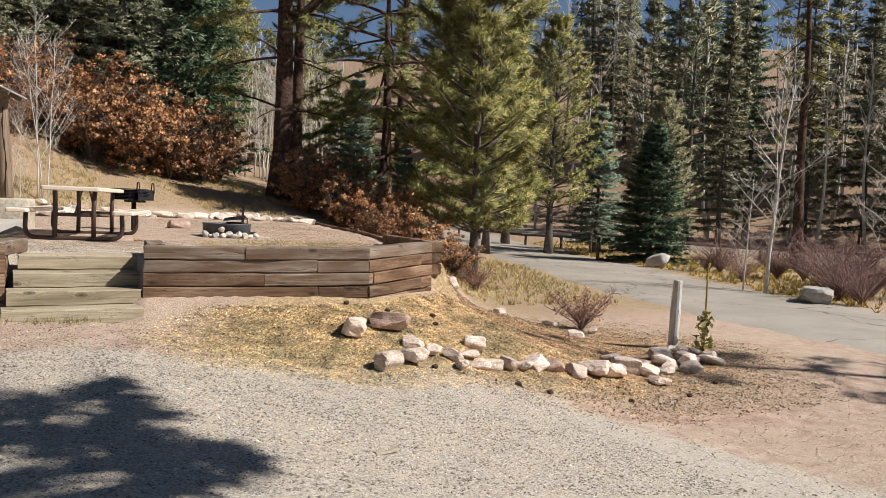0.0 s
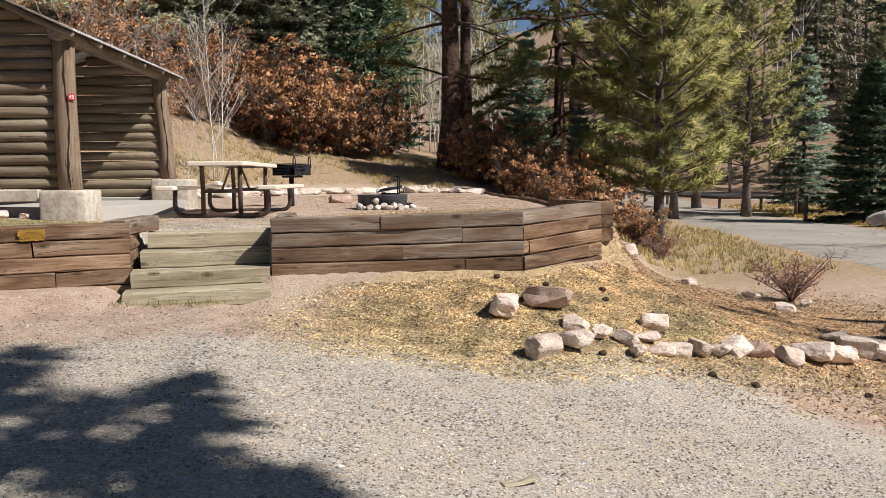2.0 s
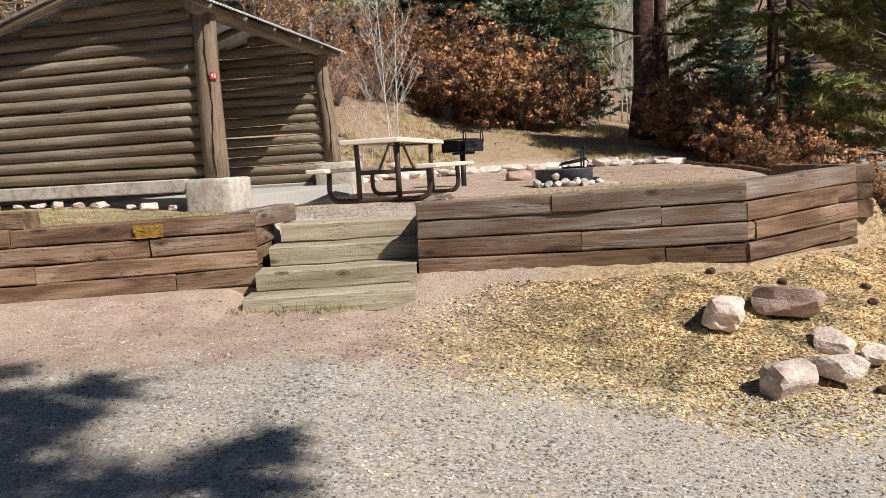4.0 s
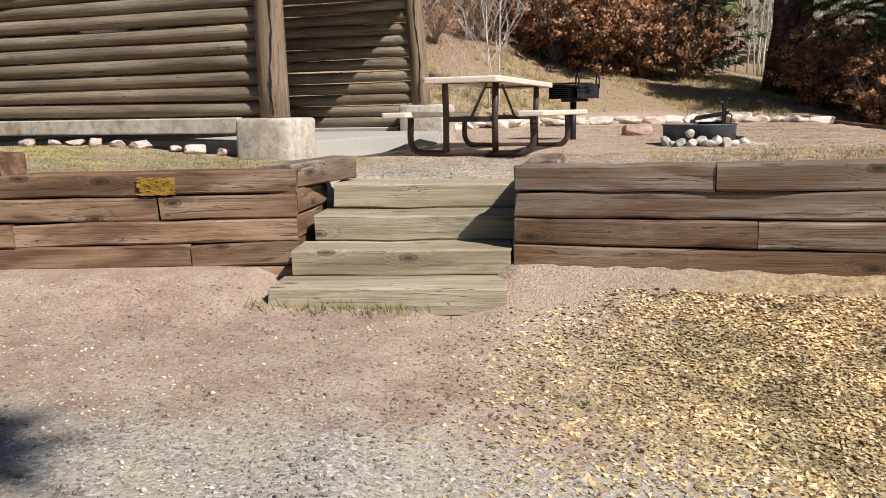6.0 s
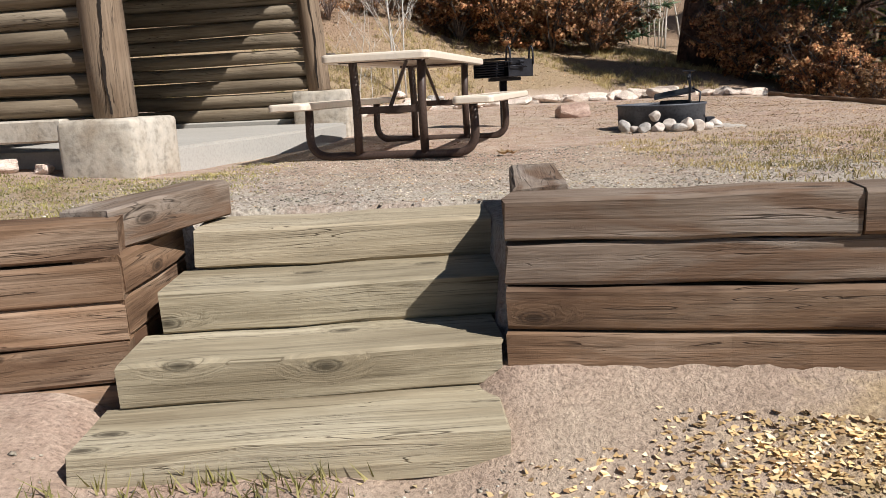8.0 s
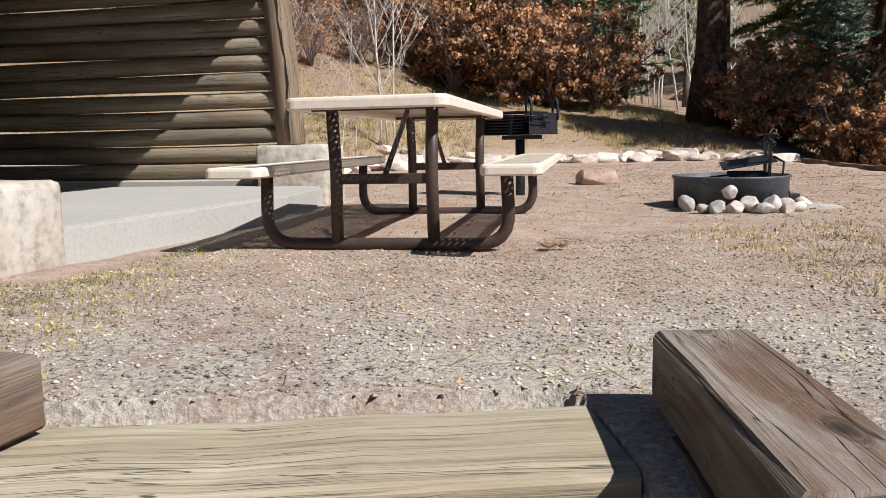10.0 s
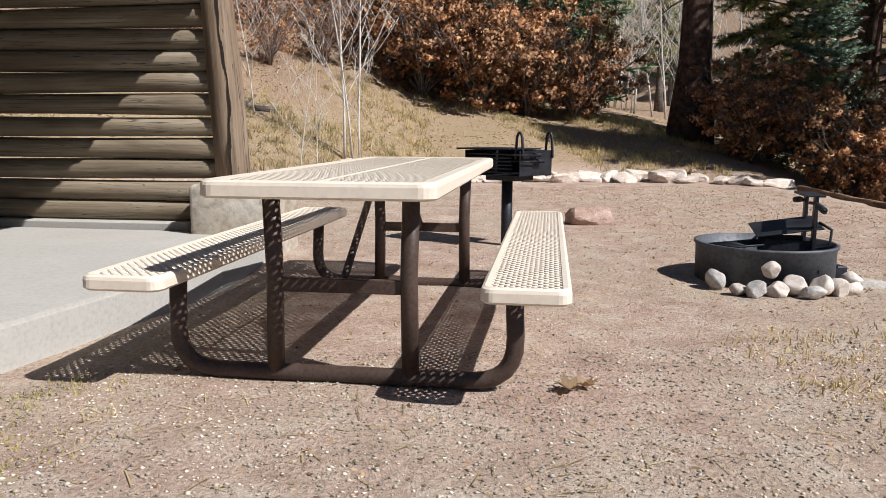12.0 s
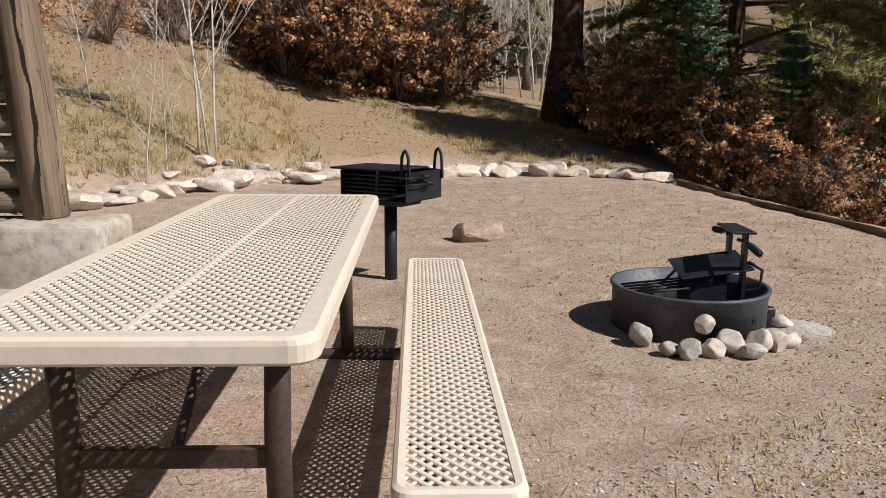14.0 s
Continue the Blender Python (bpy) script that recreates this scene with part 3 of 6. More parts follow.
for k in range(1, 4):
    timber(wall_r, (0.205, 0.0, 0.812 - 0.15 * k), (0.285, 0.68, 0.812 - 0.15 * k), 0.19, 0.148, M_TIMBER, 62 + k)
for k in range(3):
    timber(wall_r, (3.62, 0.02, 0.888 - 0.141 * k), (4.4, 3.0, 0.84 - 0.141 * k), 0.19, 0.138, M_TIMBER, 71 + k)

wall_l = thing("retaining_wall", pose(0, 0, 0), "stacked dark brown timber retaining wall beside the steps", "retaining wall")
LINE_L = [(-7.0, -0.62, 0.77), (-2.9, -0.17, 0.775), (-1.27, 0.0, 0.787)]
wall_course(wall_l, LINE_L, 0.0, [1.7, 4.0], (), 11)
wall_course(wall_l, LINE_L, 0.14, [2.4, 4.98], (), 12, 0.005)
wall_course(wall_l, LINE_L, 0.28, [1.2, 4.15], (), 13, 0.010)
wall_course(wall_l, LINE_L, 0.42, [3.1, 5.15], (), 14, 0.015)
wall_course(wall_l, LINE_L, 0.56, [2.6], (), 15, 0.018)
timber(wall_l, (-1.265, -0.0, 0.665), (-1.24, 0.62, 0.665), 0.16, 0.14, M_TIMBER, 81)
timber(wall_l, (-1.275, -0.0, 0.525), (-1.24, 0.62, 0.525), 0.16, 0.14, M_TIMBER, 82)
timber(wall_l, (-1.285, -0.0, 0.385), (-1.24, 0.62, 0.385), 0.16, 0.14, M_TIMBER, 83)
timber(wall_l, (-1.31, 0.06, 0.812), (-1.06, 0.72, 0.818), 0.20, 0.145, M_TIMBER_GREY, 84, "loose grey timber laid along the top of the steps")
timber(wall_l, (-3.62, 0.02, 0.905), (-2.95, -0.11, 0.905), 0.19, 0.133, M_TIMBER, 85, "short dark timber lying on top of the wall")
bmy = bmesh.new()
for k in range(330):
    r0 = random.Random(k)
    z = 0.705 + r0.uniform(-0.05, 0.05)
    x0 = -2.175 + r0.uniform(0, 0.2)
    x1 = min(x0 + r0.uniform(0.01, 0.05), -1.955)
    thick = r0.uniform(0.001, 0.0026)
    box_bm((x0, -0.0015, z - thick), (x1, 0.0015, z + thick), 0, bmy)
mark = part("paint_mark", bmy, M_YELLOW, wall_l, "worn yellow paint mark")
mark.matrix_basis = pose(0.0, 0.118, 0.0, 0, 0, 6)

steps = thing("steps", pose(0, 0, 0), "four pale green-grey timber steps between the retaining walls", "steps")
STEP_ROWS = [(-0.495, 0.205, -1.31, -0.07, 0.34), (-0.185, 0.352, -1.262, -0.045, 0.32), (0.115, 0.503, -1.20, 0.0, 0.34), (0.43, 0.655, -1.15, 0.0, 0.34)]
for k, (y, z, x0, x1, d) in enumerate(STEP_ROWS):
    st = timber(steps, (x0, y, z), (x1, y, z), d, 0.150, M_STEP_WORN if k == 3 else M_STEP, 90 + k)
    st.name = "step"
    timber(steps, (x0 + 0.02, y + 0.03, z - 0.148), (x1, y + 0.03, z - 0.148), d, 0.14, M_STEP, 95 + k).name = "step_base"

# ---- log shelter ----
U, V = Vector((0.968, -0.250, 0)), Vector((0.250, 0.968, 0))
O = Vector((-2.14, 2.58, 0))


def shelter_at(u, v, z):
    return O + U * u + V * v + Vector((0, 0, z))


RIDGE_U, RIDGE_Z, LEFT_SLOPE = -0.75, 3.325, 0.30
YAW = math.degrees(math.atan2(U.y, U.x))
SHELTER = Matrix.Translation(O) @ pose(0, 0, 0, 0, 0, YAW)
shelter = thing("log_shelter", SHELTER, "brown log camping shelter with one open side and a metal roof", "shelter")


def log_mesh(length, r0, r1, seed, material, sides=12, name="log"):
    """A peeled log along x, with slight bends, taper and rounded ends."""
    r = np.random.default_rng(seed + 900)
    n = max(5, int(length / 0.4))
    xs = [0.0, 0.012] + [length * k / n for k in range(1, n)] + [length - 0.012, length]
    ph = r.uniform(0, 6.28, 4)
    pts, radii = [], []
    for i, x in enumerate(xs):
        k = x / length
        rr = r0 + (r1 - r0) * k + 0.003 * math.sin(9 * k + ph[2])
        radii.append(rr * (0.86 if i in (0, len(xs) - 1) else 1.0))
        pts.append((x, 0.008 * math.sin(3.1 * k + ph[0]), 0.007 * math.sin(4.2 * k + ph[1])))
    v, f = tube(pts, radii, sides)
    return mesh_of(name, v, f, material, False)


def log_row(parent, start, direction, length, z0, z1, r, seed, skip=0.004):
    """A wall of stacked logs from start along direction (local to the shelter)."""
    count = int((z1 - z0) / (2 * r - skip))
    for k in range(count):
        q = random.Random(seed * 31 + k)
        rr = r * q.uniform(0.97, 1.04)
        z = z0 + r + k * (z1 - z0) / count
        long = min(length, -RIDGE_U - 0.12 + (RIDGE_Z - 0.08 - z) / LEFT_SLOPE) if direction == 180 else length
        me = log_mesh(long, rr * (1.04 if k % 2 else 0.95), rr * (0.95 if k % 2 else 1.04), seed * 40 + k, M_LOG)
        me.shade_smooth()
        ob = put("log", me, parent)
        ob.matrix_basis = pose(start[0], start[1], z0 + r + k * (z1 - z0) / count, 0, q.uniform(-0.15, 0.15), direction)


log_row(shelter, (-0.12, 0.02), 180, 4.2, 1.085, 2.87, 0.0685, 1, 0.006)
log_row(shelter, (-0.05, 3.62), 180, 4.25, 0.90, 2.87, 0.0745, 2, 0.001)
log_row(shelter, (-4.2, -0.05), 90, 3.8, 1.0, 2.2, 0.077, 3)
# gable logs, shorter towards the ridge
for end, y in ((0, 0.02), (1, 3.62)):
    for k in range(2):
        z = 2.95 + 0.148 * k
        right, left = RIDGE_U + (RIDGE_Z - 0.09 - z) / 0.46, RIDGE_U - (RIDGE_Z - 0.09 - z) / LEFT_SLOPE
        me = log_mesh(right - left, 0.076, 0.072, 300 + k + 10 * end, M_LOG)
        me.shade_smooth()
        put("log", me, shelter).matrix_basis = pose(right, y, z, 0, 0, 180)


def post(parent, u, v, z0, z1, r, lean, seed):
    me = log_mesh(z1 - z0, r, r * 0.88, seed, M_POST, 16, "post")
    me.transform(pose(0, 0, 0, 0, -90, 0))
    me.shade_smooth()
    ob = put("post", me, parent)
    ob.matrix_basis = pose(u, v, z0, lean[0], lean[1], 0)
    # shade inside the post's drying crack, built as thin dark strips on its face
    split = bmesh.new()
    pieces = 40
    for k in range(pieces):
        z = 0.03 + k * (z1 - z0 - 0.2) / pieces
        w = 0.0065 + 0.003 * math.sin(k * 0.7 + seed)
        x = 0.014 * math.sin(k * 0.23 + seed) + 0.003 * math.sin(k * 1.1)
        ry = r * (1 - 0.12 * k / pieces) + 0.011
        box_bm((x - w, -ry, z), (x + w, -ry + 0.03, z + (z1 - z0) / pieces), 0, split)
    c = part("drying_crack", split, M_CRACK, ob, "drying crack, its inner shade built as a dark strip")
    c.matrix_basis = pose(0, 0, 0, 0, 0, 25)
    return ob


# near-black colour that stands for the shade inside the posts' cracks
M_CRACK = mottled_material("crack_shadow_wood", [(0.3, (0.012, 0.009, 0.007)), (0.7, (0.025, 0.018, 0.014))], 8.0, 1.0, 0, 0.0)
post_1 = post(shelter, 0.0, 0.0, 1.06, 2.80, 0.135, (0, 0), 41)
post_2 = post(shelter, 0.03, 3.61, 1.185, 2.82, 0.125, (0.0, -3.2), 42)
post(shelter, -4.2, 0.0, 1.0, 2.22, 0.12, (0, 0), 43)
post(shelter, -4.2, 3.6, 1.0, 2.22, 0.12, (0, 0), 44)


def plinth(parent, u0, v0, u1, v1, z0, z1, name="plinth"):
    bm = box_bm((u0, v0, z0), (u1, v1, z1), 0.035, None, 2)
    bmesh.ops.subdivide_edges(bm, edges=bm.edges[:], cuts=2, use_grid_fill=True)
    for w in bm.verts:
        w.co += Vector(noise.noise_vector(w.co * 5)) * 0.008
    return part(name, bm, M_CONCRETE_BASE, parent, "stained concrete plinth", True)


plinth(shelter, -0.28, -0.23, 0.25, 0.30, 0.6, 1.065)
plinth(shelter, -0.16, 3.28, 0.44, 3.82, 0.6, 1.19)
plinth(shelter, -4.5, -0.25, -3.95, 0.25, 0.6, 1.0)
plinth(shelter, -4.5, 3.35, -3.95, 3.85, 0.6, 1.1)
sill = box_bm((-3.95, -0.10, 0.93), (-0.33, 0.16, 1.075), 0.012)
part("sill_beam", sill, M_CONCRETE_BASE, shelter, "concrete sill under the log wall")
part("sill_beam", box_bm((-3.95, 3.5, 0.72), (-0.27, 3.75, 0.905), 0.012), M_CONCRETE, shelter)
part("sill_beam", box_bm((-4.35, 0.25, 0.72), (-4.05, 3.35, 1.0), 0.012), M_CONCRETE, shelter)
slab = bmesh.new()
poly = [(0.235, 0.21), (0.50, 2.30), (0.42, 3.26), (-0.29, 3.45), (-4.04, 3.48), (-4.04, 0.18), (-0.34, 0.19)]
low = [slab.verts.new((u, v, 0.55)) for u, v in poly]
high = [slab.verts.new((u, v, 0.855)) for u, v in poly]
slab.faces.new(high)
slab.faces.new(low[::-1])
for i in range(len(poly)):
    j = (i + 1) % len(poly)
    slab.faces.new((low[i], low[j], high[j], high[i]))
bmesh.ops.bevel(slab, geom=[e for e in slab.edges if all(v.co.z > 0.8 for v in e.verts)], offset=0.02, segments=2, affect="EDGES")
part("floor_slab", slab, M_CONCRETE, shelter, "pale smooth concrete floor slab")


def roof_sheet(parent, u_ridge, u_eave, z_ridge, z_eave, v0, v1):
    """A sheet of corrugated metal with its waves running down the slope."""
    pitch, amp = 0.068, 0.011
    n = int((v1 - v0) / pitch * 6)
    verts, faces = [], []
    for side in (0, 1):
        for k in range(n + 1):
            v = v0 + (v1 - v0) * k / n
            dz = amp * math.sin(2 * math.pi * v / pitch) - 0.003 * side
            verts += [(u_ridge, v, z_ridge + dz), (u_eave, v, z_eave + dz)]
    m = 2 * (n + 1)
    for k in range(n):
        a = 2 * k
        faces.append((a, a + 1, a + 3, a + 2))
        faces.append((m + a, m + a + 2, m + a + 3, m + a + 1))
        faces.append((a + 1, m + a + 1, m + a + 3, a + 3))
    me = fast_mesh("roof_sheet", verts, faces, M_METAL)
    return put("roof_sheet", me, parent, "corrugated galvanised metal roofing")


roof_sheet(shelter, RIDGE_U, 0.25, RIDGE_Z, 2.865, -0.32, 3.95)
roof_sheet(shelter, RIDGE_U, -4.6, RIDGE_Z, RIDGE_Z - LEFT_SLOPE * (RIDGE_U + 4.6), -0.32, 3.95)


def pole_between(parent, a, b, r, seed, name):
    a, b = Vector(a), Vector(b)
    me = log_mesh((b - a).length, r, r * 0.92, seed, M_LOG, 10, name)
    me.shade_smooth()
    ob = put(name, me, parent)
    ob.matrix_basis = Matrix.Translation(a) @ (b - a).to_track_quat("X", "Z").to_matrix().to_4x4()
    return ob


pole_between(shelter, (0.0, -0.26, 2.845), (-0.04, 3.88, 2.87), 0.085, 51, "eave_beam")
pole_between(shelter, (RIDGE_U, -0.26, RIDGE_Z - 0.12), (RIDGE_U, 3.88, RIDGE_Z - 0.12), 0.08, 52, "ridge_beam")
for k in range(6):
    v = -0.24 + k * 0.8
    pole_between(shelter, (RIDGE_U, v, RIDGE_Z - 0.065), (0.22, v, 2.81), 0.04, 53 + k, "rafter")
    pole_between(shelter, (RIDGE_U, v, RIDGE_Z - 0.065), (-4.5, v, RIDGE_Z - 0.065 - LEFT_SLOPE * (RIDGE_U + 4.5)), 0.04, 63 + k, "rafter")
sign_p = thing("site_sign", SHELTER @ pose(0.0, 0, 2.14, 0, 0, 47), "small red square sign with white number 45 on the post", "sign")
part("plate", box_bm((-0.04, -0.146, -0.037), (0.04, -0.140, 0.037), 0.002), M_RED, sign_p)
cu = bpy.data.curves.new("number", "FONT")
cu.body, cu.size, cu.align_x, cu.align_y, cu.extrude = "45", 0.06, "CENTER", "CENTER", 0.001
cu.materials.append(M_WHITE)
num = new("number", cu)
num.parent = sign_p
num.matrix_basis = pose(0, -0.1475, 0, 90, 0, 0)

# ---- picnic table ----
TABLE = pose(-0.20, 3.90, 0.665, 0, 0, -14.6)
table = thing("picnic_table", TABLE, "cream perforated metal picnic table on dark brown tube legs", "picnic table")


def rounded_rect(w, l, r, n=5):
    pts = []
    for cx, cy, a0 in ((w - r, l - r, 0), (-w + r, l - r, 90), (-w + r, -l + r, 180), (w - r, -l + r, 270)):
        for k in range(n + 1):
            a = radians(a0 + 90 * k / n)
            pts.append((cx + r * math.cos(a), cy + r * math.sin(a)))
    return pts


def rim_bm(w, l, lip, r, height):
    """A rounded frame round a perforated top: flat lip, rolled edge."""
    bm = bmesh.new()
    rings = [(rounded_rect(w - lip, l - lip, r * 0.35), -0.006), (rounded_rect(w - lip, l - lip, r * 0.35), 0.0), (rounded_rect(w - 0.012, l - 0.012, r), 0.002), (rounded_rect(w - 0.003, l - 0.003, r), -0.004),
             (rounded_rect(w, l, r), -0.014), (rounded_rect(w, l, r), -height + 0.008), (rounded_rect(w - 0.008, l - 0.008, r), -height), (rounded_rect(w - 0.03, l - 0.03, r), -height), (rounded_rect(w - 0.03, l - 0.03, r), -0.006)]
    vs = [[bm.verts.new((x, y, z)) for x, y in ring] for ring, z in rings]
    n = len(vs[0])
    for a, b in zip(vs, vs[1:] + vs[:1]):
        for k in range(n):
            bm.faces.new((a[k], a[(k + 1) % n], b[(k + 1) % n], b[k]))
    bmesh.ops.recalc_face_normals(bm, faces=bm.faces[:])
    return bm


def lattice_mesh(w, l, pu=0.034, pv=0.042, strand=0.0118, thick=0.005):
    """Expanded metal: two families of crossing strands cut to a rectangle of half sizes w and l."""
    verts, faces = [], []
    for sgn in (1, -1):
        d = np.array([pu, sgn * pv])
        d = d / np.linalg.norm(d)
        nrm = np.array([-d[1], d[0]])
        gap = pu * pv / math.hypot(pu, pv)
        reach = int((w + l) / gap) + 2
        for k in range(-reach, reach + 1):
            p = nrm * gap * k
            lo, hi = -99.0, 99.0
            for i, lim in ((0, w), (1, l)):
                a, b = (-lim - p[i]) / d[i], (lim - p[i]) / d[i]
                lo, hi = max(lo, min(a, b)), min(hi, max(a, b))
            if hi - lo < 0.01:
                continue
            a, b = p + d * lo, p + d * hi
            e = nrm * strand / 2
            n = len(verts)
            for z in (-0.001 * (sgn > 0), -thick - 0.001 * (sgn > 0)):
                for q in (a - e, b - e, b + e, a + e):
                    verts.append((q[0], q[1], z))
            faces += [(n, n + 1, n + 2, n + 3), (n + 7, n + 6, n + 5, n + 4), (n, n + 4, n + 5, n + 1), (n + 2, n + 6, n + 7, n + 3)]
    return fast_mesh("mesh_panel", verts, faces, M_CREAM)


def panel(parent, name, w, l, z, u, lip, r, height, strip):
    top = part(name, rim_bm(w, l, lip, r, height), M_CREAM, parent)
    top.matrix_basis = pose(u, 0, z)
    put("mesh_panel", lattice_mesh(w - lip + 0.004, l - lip + 0.004), top, "cream expanded metal mesh").matrix_basis = pose(0, 0, -0.002)
    if strip:
        part("centre_strip", box_bm((-0.007, -l + lip, -0.008), (0.007, l - lip, -0.0005), 0.001), M_CREAM, top)
    return top


panel(table, "table_top", 0.378, 1.175, 0.735, 0, 0.055, 0.055, 0.055, True)
for sgn in (-1, 1):
    panel(table, "bench", 0.138, 1.175, 0.425, sgn * 0.648, 0.028, 0.04, 0.05, False)


def tube_part(parent, name, pts, r, sides=12, material=M_BROWN):
    v, f = tube(pts, r, sides)
    return put(name, mesh_of(name, v, f, material, True), parent)


def bend_pts(a, corner, b, radius, n=6):
    a, c, b = Vector(a), Vector(corner), Vector(b)
    p, q = c + (a - c).normalized() * radius, c + (b - c).normalized() * radius
    return [a, p] + [(p * (1 - t) ** 2 + c * 2 * t * (1 - t) + q * t * t) for t in [k / n for k in range(1, n)]] + [q, b]


for v in (-0.86, 0.86):
    left = bend_pts((-0.60, v, 0.385), (-0.615, v, 0.035), (0, v, 0.035), 0.16)
    right = bend_pts((0.60, v, 0.385), (0.615, v, 0.035), (0, v, 0.035), 0.16)
    tube_part(table, "leg_frame", left + right[::-1][1:], 0.031)
    for u in (-0.23, 0.23):
        tube_part(table, "leg", [(u * 1.06, v, 0.04), (u * 1.04, v, 0.4), (u * 1.08, v, 0.70)], 0.031)
    part("cross_bar", box_bm((-0.22, v - 0.012, 0.33), (0.22, v + 0.012, 0.38), 0.003), M_BROWN, table)
    tube_part(table, "brace", [(0.0, v, 0.35), (0.0, v * 0.35, 0.70)], 0.014, 8)
    part("top_bar", box_bm((-0.36, v - 0.02, 0.685), (0.36, v + 0.02, 0.702), 0.003), M_BROWN, table)
    for sgn in (-1, 1):
        part("seat_bar", box_bm((sgn * 0.648 - 0.12, v - 0.025, 0.372), (sgn * 0.648 + 0.12, v + 0.025, 0.392), 0.003), M_BROWN, table)

# ---- pedestal grill ----
GRILL = pose(0.80, 6.17, 0.0, 0, 0, -47)
grill = thing("pedestal_grill", GRILL, "black steel charcoal grill box on a round post with spring handles", "grill")
tube_part(grill, "post", [(0.0, -0.01, 0.55), (0.0, -0.01, 1.21)], 0.042, 16, M_IRON)
part("base_plate", box_bm((-0.13, -0.11, 1.195), (0.15, 0.12, 1.232), 0.004), M_IRON, grill)
body = bmesh.new()
W2, D2, Z0, Z1 = 0.25, 0.21, 1.235, 1.42
for lo, hi in (((-W2, -D2, Z0), (W2, D2, Z0 + 0.008)), ((-W2, D2 - 0.008, Z0), (W2, D2, Z1)), ((W2 - 0.008, -D2, Z0), (W2, D2, Z1)), ((-W2, -D2, Z0), (-W2 + 0.008, D2, Z1))):
    box_bm(lo, hi, 0.002, body)
part("fire_box", body, M_IRON, grill)
part("griddle", box_bm((-W2 - 0.07, -D2 - 0.02, Z1 + 0.004), (W2 - 0.08, D2 - 0.03, Z1 + 0.016), 0.003), M_IRON, grill)
for k in range(6):
    tube_part(grill, "grate_bar", [(-W2 + 0.01, -D2 + 0.015, Z0 + 0.028 + 0.026 * k), (W2 - 0.08, -D2 + 0.015, Z0 + 0.028 + 0.026 * k)], 0.008, 6, M_IRON)
for y in (-0.19, 0.20):
    arch = [(W2 - 0.05 + 0.06 * k / 8, y, Z1 + 0.02 + 0.11 * math.sqrt(max(0, 1 - (2 * k / 8 - 1) ** 2)) + (0.0 if k not in (0, 8) else -0.03)) for k in range(9)]
    tube_part(grill, "handle_loop", [(W2 - 0.05, y, Z1 - 0.06)] + arch + [(W2 + 0.01, y, Z1 - 0.06)], 0.010, 8, M_IRON)
for k, (y, z) in enumerate(((-0.10, Z1 - 0.03), (-0.06, Z1 - 0.075))):
    rod = tube_part(grill, "handle_rod", [(W2 - 0.1, y - 0.13, z), (W2 + 0.03, y - 0.135, z), (W2 + 0.035, y + 0.02, z)], 0.006, 8, M_IRON)
    coil = [(W2 + 0.035 + 0.014 * math.cos(a * 0.9), y + 0.02 + 0.0016 * a, z + 0.014 * math.sin(a * 0.9)) for a in range(50)]
    tube_part(grill, "spring_grip", coil, 0.004, 6, M_IRON)

# ---- fire ring ----
RING = pose(2.09, 4.76, 0.66, 0, 0, 0)
ring = thing("fire_ring", RING, "round dark steel campfire ring with a swing cooking grate", "fire ring")


def ring_wall():
    bm = bmesh.new()
    prof = [(0.392, -0.04), (0.396, 0.225), (0.408, 0.236), (0.408, 0.25), (0.385, 0.25), (0.385, -0.04)]
    n = 48
    vs = [[bm.verts.new((r * math.cos(2 * math.pi * k / n), r * math.sin(2 * math.pi * k / n), z)) for k in range(n)] for r, z in prof]
    for a, b in zip(vs, vs[1:] + vs[:1]):
        for k in range(n):
            bm.faces.new((a[k], a[(k + 1) % n], b[(k + 1) % n], b[k]))
    bmesh.ops.recalc_face_normals(bm, faces=bm.faces[:])
    return bm


part("ring_wall", ring_wall(), M_RING, ring, "", True)
ashes = bmesh.new()
bmesh.ops.create_circle(ashes, cap_ends=True, segments=40, radius=0.39)
bmesh.ops.subdivide_edges(ashes, edges=ashes.edges[:], cuts=3, use_grid_fill=True)
for w in ashes.verts:
    w.co.z = 0.06 + 0.03 * noise.noise(w.co * 6)
part("ash_bed", ashes, M_ASH, ring, "grey ash")
frame_dir = -20
grate = part("cooking_plate", box_bm((-0.19, -0.16, 0.0), (0.18, 0.16, 0.008), 0.002), M_IRON, ring)
grate.matrix_basis = pose(0.14, 0.02, 0.335, 8, -9, frame_dir)
for k in range(5):
    b = tube_part(ring, "grate_bar", [(-0.33 + 0.0 * k, -0.14 + 0.06 * k, 0.2), (-0.02, -0.14 + 0.06 * k, 0.24)], 0.007, 6, M_IRON)
    b.matrix_basis = pose(0.02, 0.05, 0.0, 0, 0, frame_dir)
for y in (-0.13, 0.13):
    p = part("upright", box_bm((0.205, y - 0.028, 0.0), (0.225, y + 0.028, 0.53), 0.002), M_IRON, ring)
    p.matrix_basis = pose(0.06, 0.05, 0.0, 0, 0, frame_dir)
    q = part("side_plate", box_bm((-0.05, y - 0.004, 0.1), (0.22, y + 0.004, 0.27), 0.002), M_IRON, ring)
    q.matrix_basis = pose(0.06, 0.05, 0.0, 0, 0, frame_dir)
p = part("crown_plate", box_bm((0.15, -0.165, 0.528), (0.26, 0.165, 0.54), 0.002), M_IRON, ring)
p.matrix_basis = pose(0.06, 0.05, 0.0, 0, 0, frame_dir)
